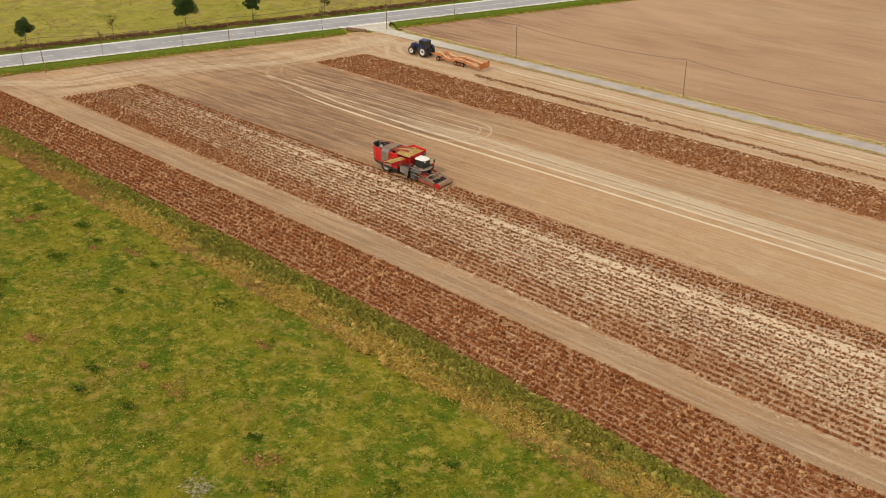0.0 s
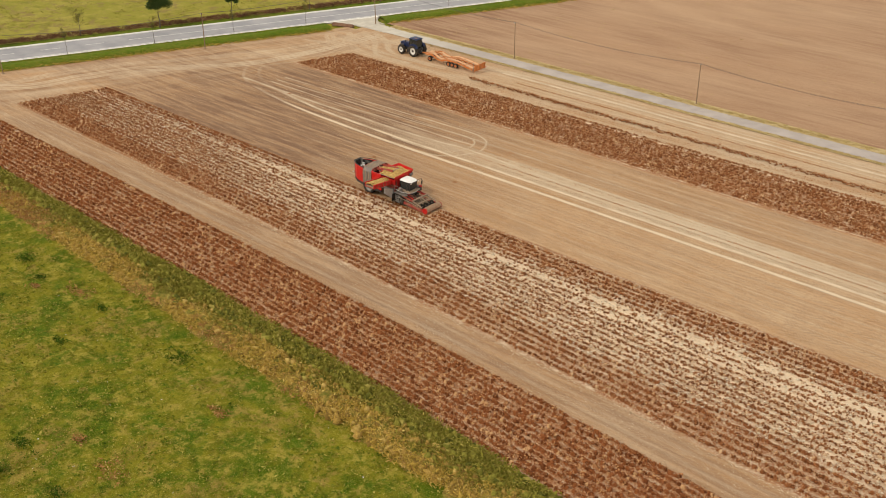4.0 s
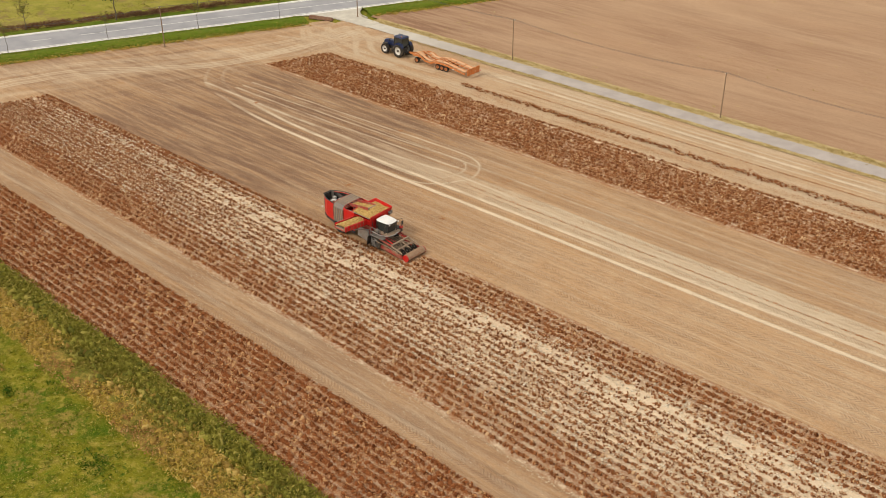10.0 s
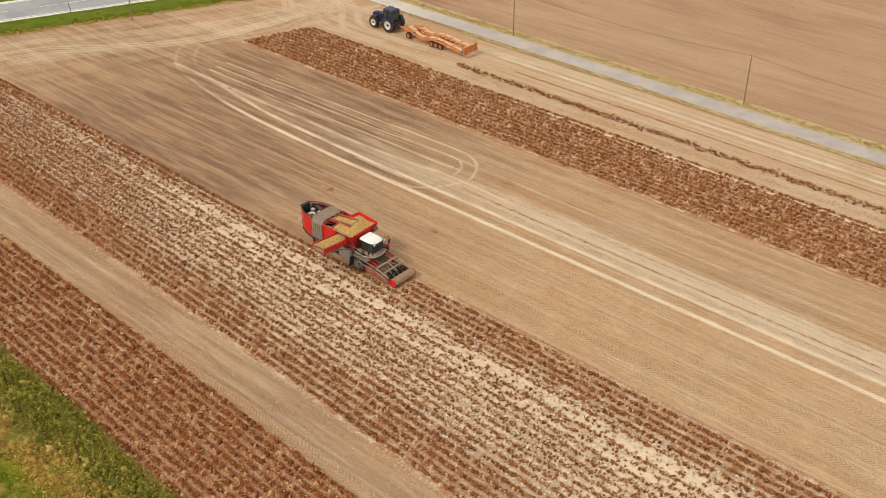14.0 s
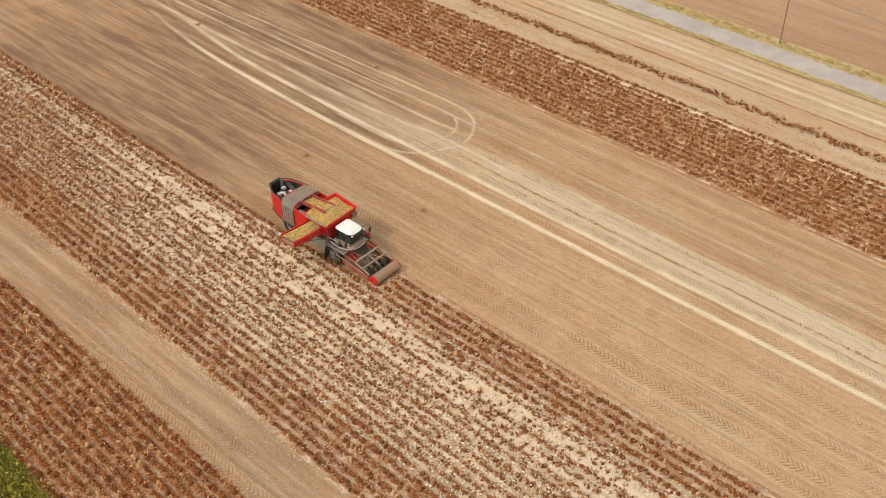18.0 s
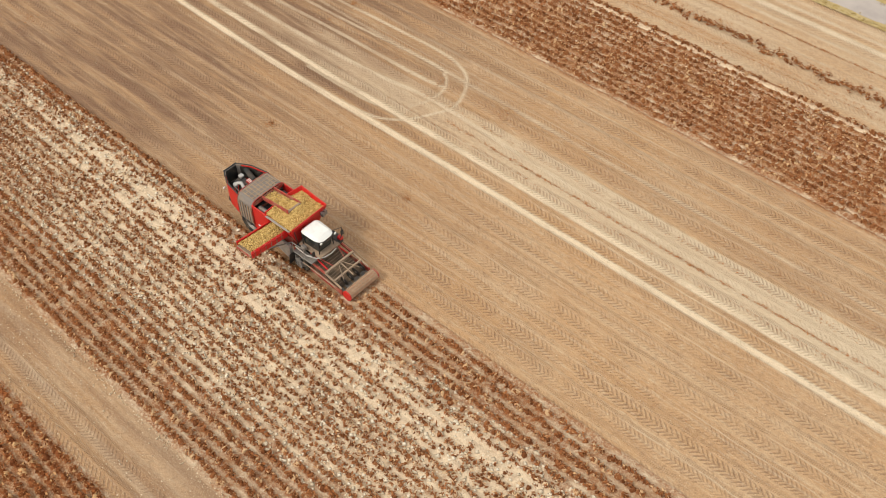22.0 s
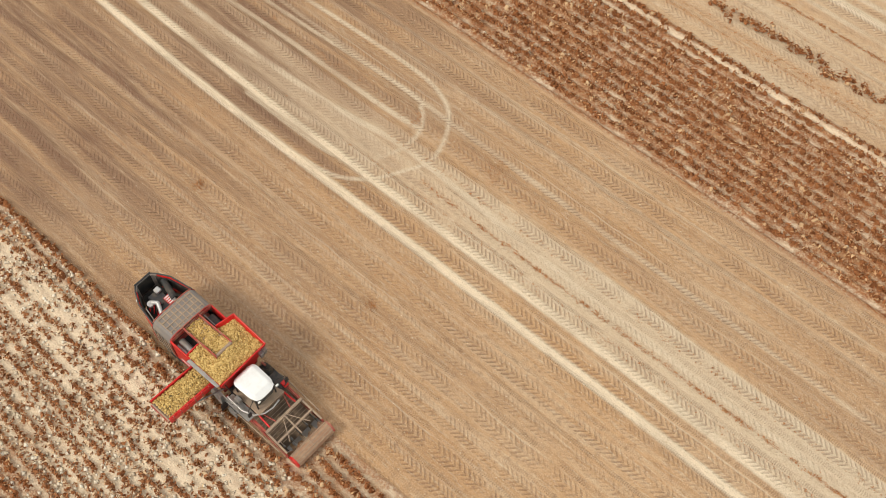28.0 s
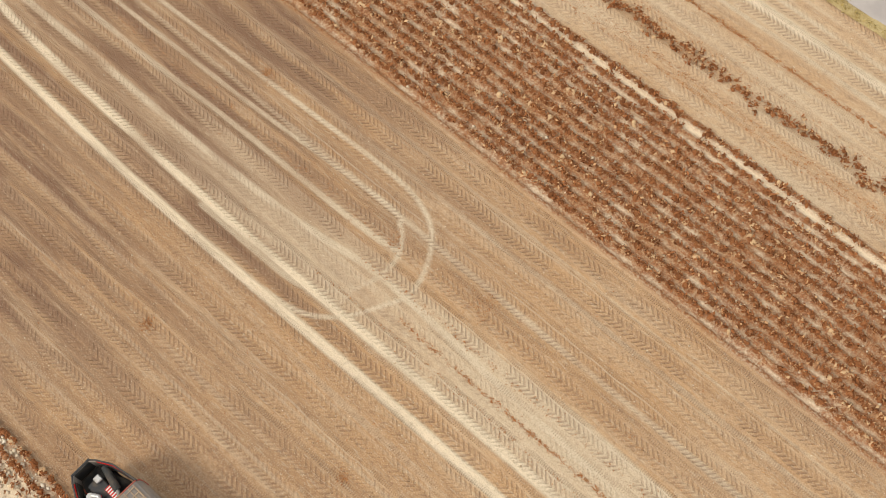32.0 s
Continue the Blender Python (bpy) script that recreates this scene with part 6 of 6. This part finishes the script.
for x, y, w in ((-9.4, 18.3, 0.35), (-3.2, 18.7, 0.45), (-41.6, 1.4, 0.5), (-22.2, 21.4, 0.2), (-43.6, 15.2, 0.2), (-16, 6.0, 0.2), (-2.5, 7.0, 0.2)):
    n = 60
    scrub("weed_patch", x + rng.normal(0, w, n), y + rng.normal(0, w, n), np.full(n, 0.0), rng.uniform(0.03, 0.06, n), 5, litter, "small patch of brown weeds on bare soil", 0.12, "weeds", 0.4)

n = 420
x, y = rng.uniform(-50, 100, n), rng.uniform(55, 130, n)
scrub("haulm_litter", x, y, np.full(n, 0.06), rng.uniform(0.08, 0.2, n), 6, straw, "scattered straw bits on the tilled field", 0.3, "litter", 0.3)
# worn path and bare spots in the meadow
flower = leaf_material("white_bloom", ((0.6, 0.6, 0.55), (0.75, 0.75, 0.7), (0.8, 0.8, 0.78), (0.7, 0.7, 0.62)), 0.8)
u = rng.uniform(0, 1, 320)
px, py = -6.0 + 38.0 * u, -56.1 - 4.6 * u + 0.4 * waves(u * 30, u * 0, 3, 77)
scrub("worn_path", px + rng.normal(0, 0.25, 320), py + rng.normal(0, 0.25, 320), np.full(320, -0.12), rng.uniform(0.04, 0.08, 320), 6, ditch_olive, "faint brown path trodden through the meadow", 0.2, "path", 0.3)
scrub("bare_spot", -5.5 + rng.normal(0, 0.7, 150), -57.2 + rng.normal(0, 0.3, 150), np.full(150, -0.08), rng.uniform(0.07, 0.13, 150), 6, ditch_rust, "small rusty bare spot in the meadow", 0.15, "weeds", 0.3)
pale_weed = leaf_material("grey_weeds", ((0.30, 0.28, 0.17), (0.42, 0.39, 0.26), (0.58, 0.54, 0.40), (0.36, 0.33, 0.18)), 0.85, 0.5)
scrub("grey_weeds", 26.4 + rng.normal(0, 0.8, 140), -60.5 + rng.normal(0, 0.6, 140), np.full(140, -0.05), rng.uniform(0.06, 0.12, 140), 7, pale_weed, "patch of pale grey weeds in the meadow", 0.18, "weeds", 0.4)
for k in range(60):
    mx, my, mr = rng.uniform(-60, 55), rng.uniform(-84, -39), rng.uniform(0.3, 0.9)
    if in_view(np.array([mx]), np.array([my]))[0]:
        n = int(40 * mr + 12)
        scrub("weed_clump", mx + rng.normal(0, mr, n), my + rng.normal(0, mr * 0.6, n), np.full(n, -0.08), rng.uniform(0.09, 0.17, n), 8, tuft_dark if k % 3 else ditch_rust, "dark green weed clump in the meadow" if k % 3 else "dry reddish weed clump in the meadow", 0.22, "weeds", 0.6)
x, y = rng.uniform(-70, 60, 130), rng.uniform(-75, -38, 130)
ok = in_view(x, y)
scrub("meadow_flowers", x[ok], y[ok], np.full(ok.sum(), 0.02), rng.uniform(0.05, 0.09, ok.sum()), 4, flower, "small white blooms dotted over the meadow", 0.1, "flowers", 0.3)

# pale clods and loose earth, real lumps
clod_mat = Mat("pale_clod", 0.95, spec=0.1)
clod_mat.color(clod_mat.mix(clod_mat.rand(), (0.42, 0.29, 0.18), (0.72, 0.60, 0.45)))
clod_mat = clod_mat.m


crumb_mat = Mat("bleached_crumbs", 0.95, spec=0.1)
crumb_mat.color(crumb_mat.mix(crumb_mat.rand(), (0.58, 0.47, 0.34), (0.80, 0.72, 0.59)))
crumb_mat = crumb_mat.m


def clods(n, xf, yf, size, label, seed, mat=clod_mat):
    r = np.random.default_rng(seed)
    V = np.array([(1, 0, 0), (-1, 0, 0), (0, 1, 0), (0, -1, 0), (0, 0, 1), (0, 0, -0.6)], float)
    F = np.array([(0, 2, 4), (2, 1, 4), (1, 3, 4), (3, 0, 4), (2, 0, 5), (1, 2, 5), (3, 1, 5), (0, 3, 5)])
    x, y = xf(r, n), yf(r, n)
    s = size * r.uniform(0.4, 1.3, (n, 1, 1)) * r.uniform(0.7, 1.3, (n, 6, 1))
    v = V[None] * s * (1.2, 1, 0.7) + np.stack([x, lean(x, y), np.where((y < -17) | ((y > 0) & (y < 25.4)) | (y > 35), 0.01, 0.12)], 1)[:, None]
    ob = quads("soil_clods", v.reshape(-1, 3), (F[None] + 6 * np.arange(n)[:, None, None]).reshape(-1, 3), mat)
    return tagged(ob, label, "clods", kind="stuff")


clods(5000, lambda r, n: r.uniform(-60, 78, n), lambda r, n: r.uniform(0.5, 25, n), 0.035, "small soil clods on the harvested ground", 81)
clods(2200, lambda r, n: r.uniform(-74, 78, n), lambda r, n: r.uniform(-21.8, -17.2, n), 0.05, "small soil clods on the dirt track", 82)
clods(2200, lambda r, n: r.uniform(-50, 78, n), lambda r, n: r.uniform(35.5, 47.4, n), 0.05, "small soil clods by the lane", 83)
clods(1500, lambda r, n: r.uniform(-62, 78, n), lambda r, n: -17.15 + r.normal(0, 0.16, n), 0.065, "row of pale clods along the dirt track", 84)
clods(11000, lambda r, n: r.uniform(-60, 80, n), lambda r, n: r.uniform(-13.5, -3, n), 0.12, "bright crumbled earth and bleached leaves between the plants", 85, crumb_mat)
clods(500, lambda r, n: r.uniform(-20, 78, n), lambda r, n: r.uniform(26, 34, n), 0.10, "pale lumps of earth in the dense strip", 86)

# eroded bank and kerb at the lane's mouth
bank = hull([(-66.2, 45.9, 0), (-62.2, 47.5, 0), (-61.9, 46.8, 0), (-66.0, 45.2, 0), (-66.2, 45.9, 0.5), (-62.4, 47.4, 0.42), (-62.2, 46.9, 0.4), (-66.0, 45.4, 0.5)], 0.05)
tagged(part("culvert_bank", bank, worn("red_earth", (0.20, 0.10, 0.065), (0.30, 0.19, 0.12), 0.7, 0.95), None), "bare red-brown earth bank at the lane's culvert", "bank")
kerb_pts = [(-63.6, 55.6), (-62.3, 53.5), (-60.8, 52.2), (-58.6, 51.7)]
for a, b in zip(kerb_pts[:-1], kerb_pts[1:]):
    va, vb = Vector((*a, 0.17)), Vector((*b, 0.17))
    for u in np.linspace(0, 0.75, 4):
        kb = part("kerb_stone", beam(va.lerp(vb, u + 0.01), va.lerp(vb, u + 0.24), 0.2, 0.18, 0.02), concrete, None)
        tagged(kb, "tan kerb stone round the verge's corner", "kerb", "kerb stones", "structure")
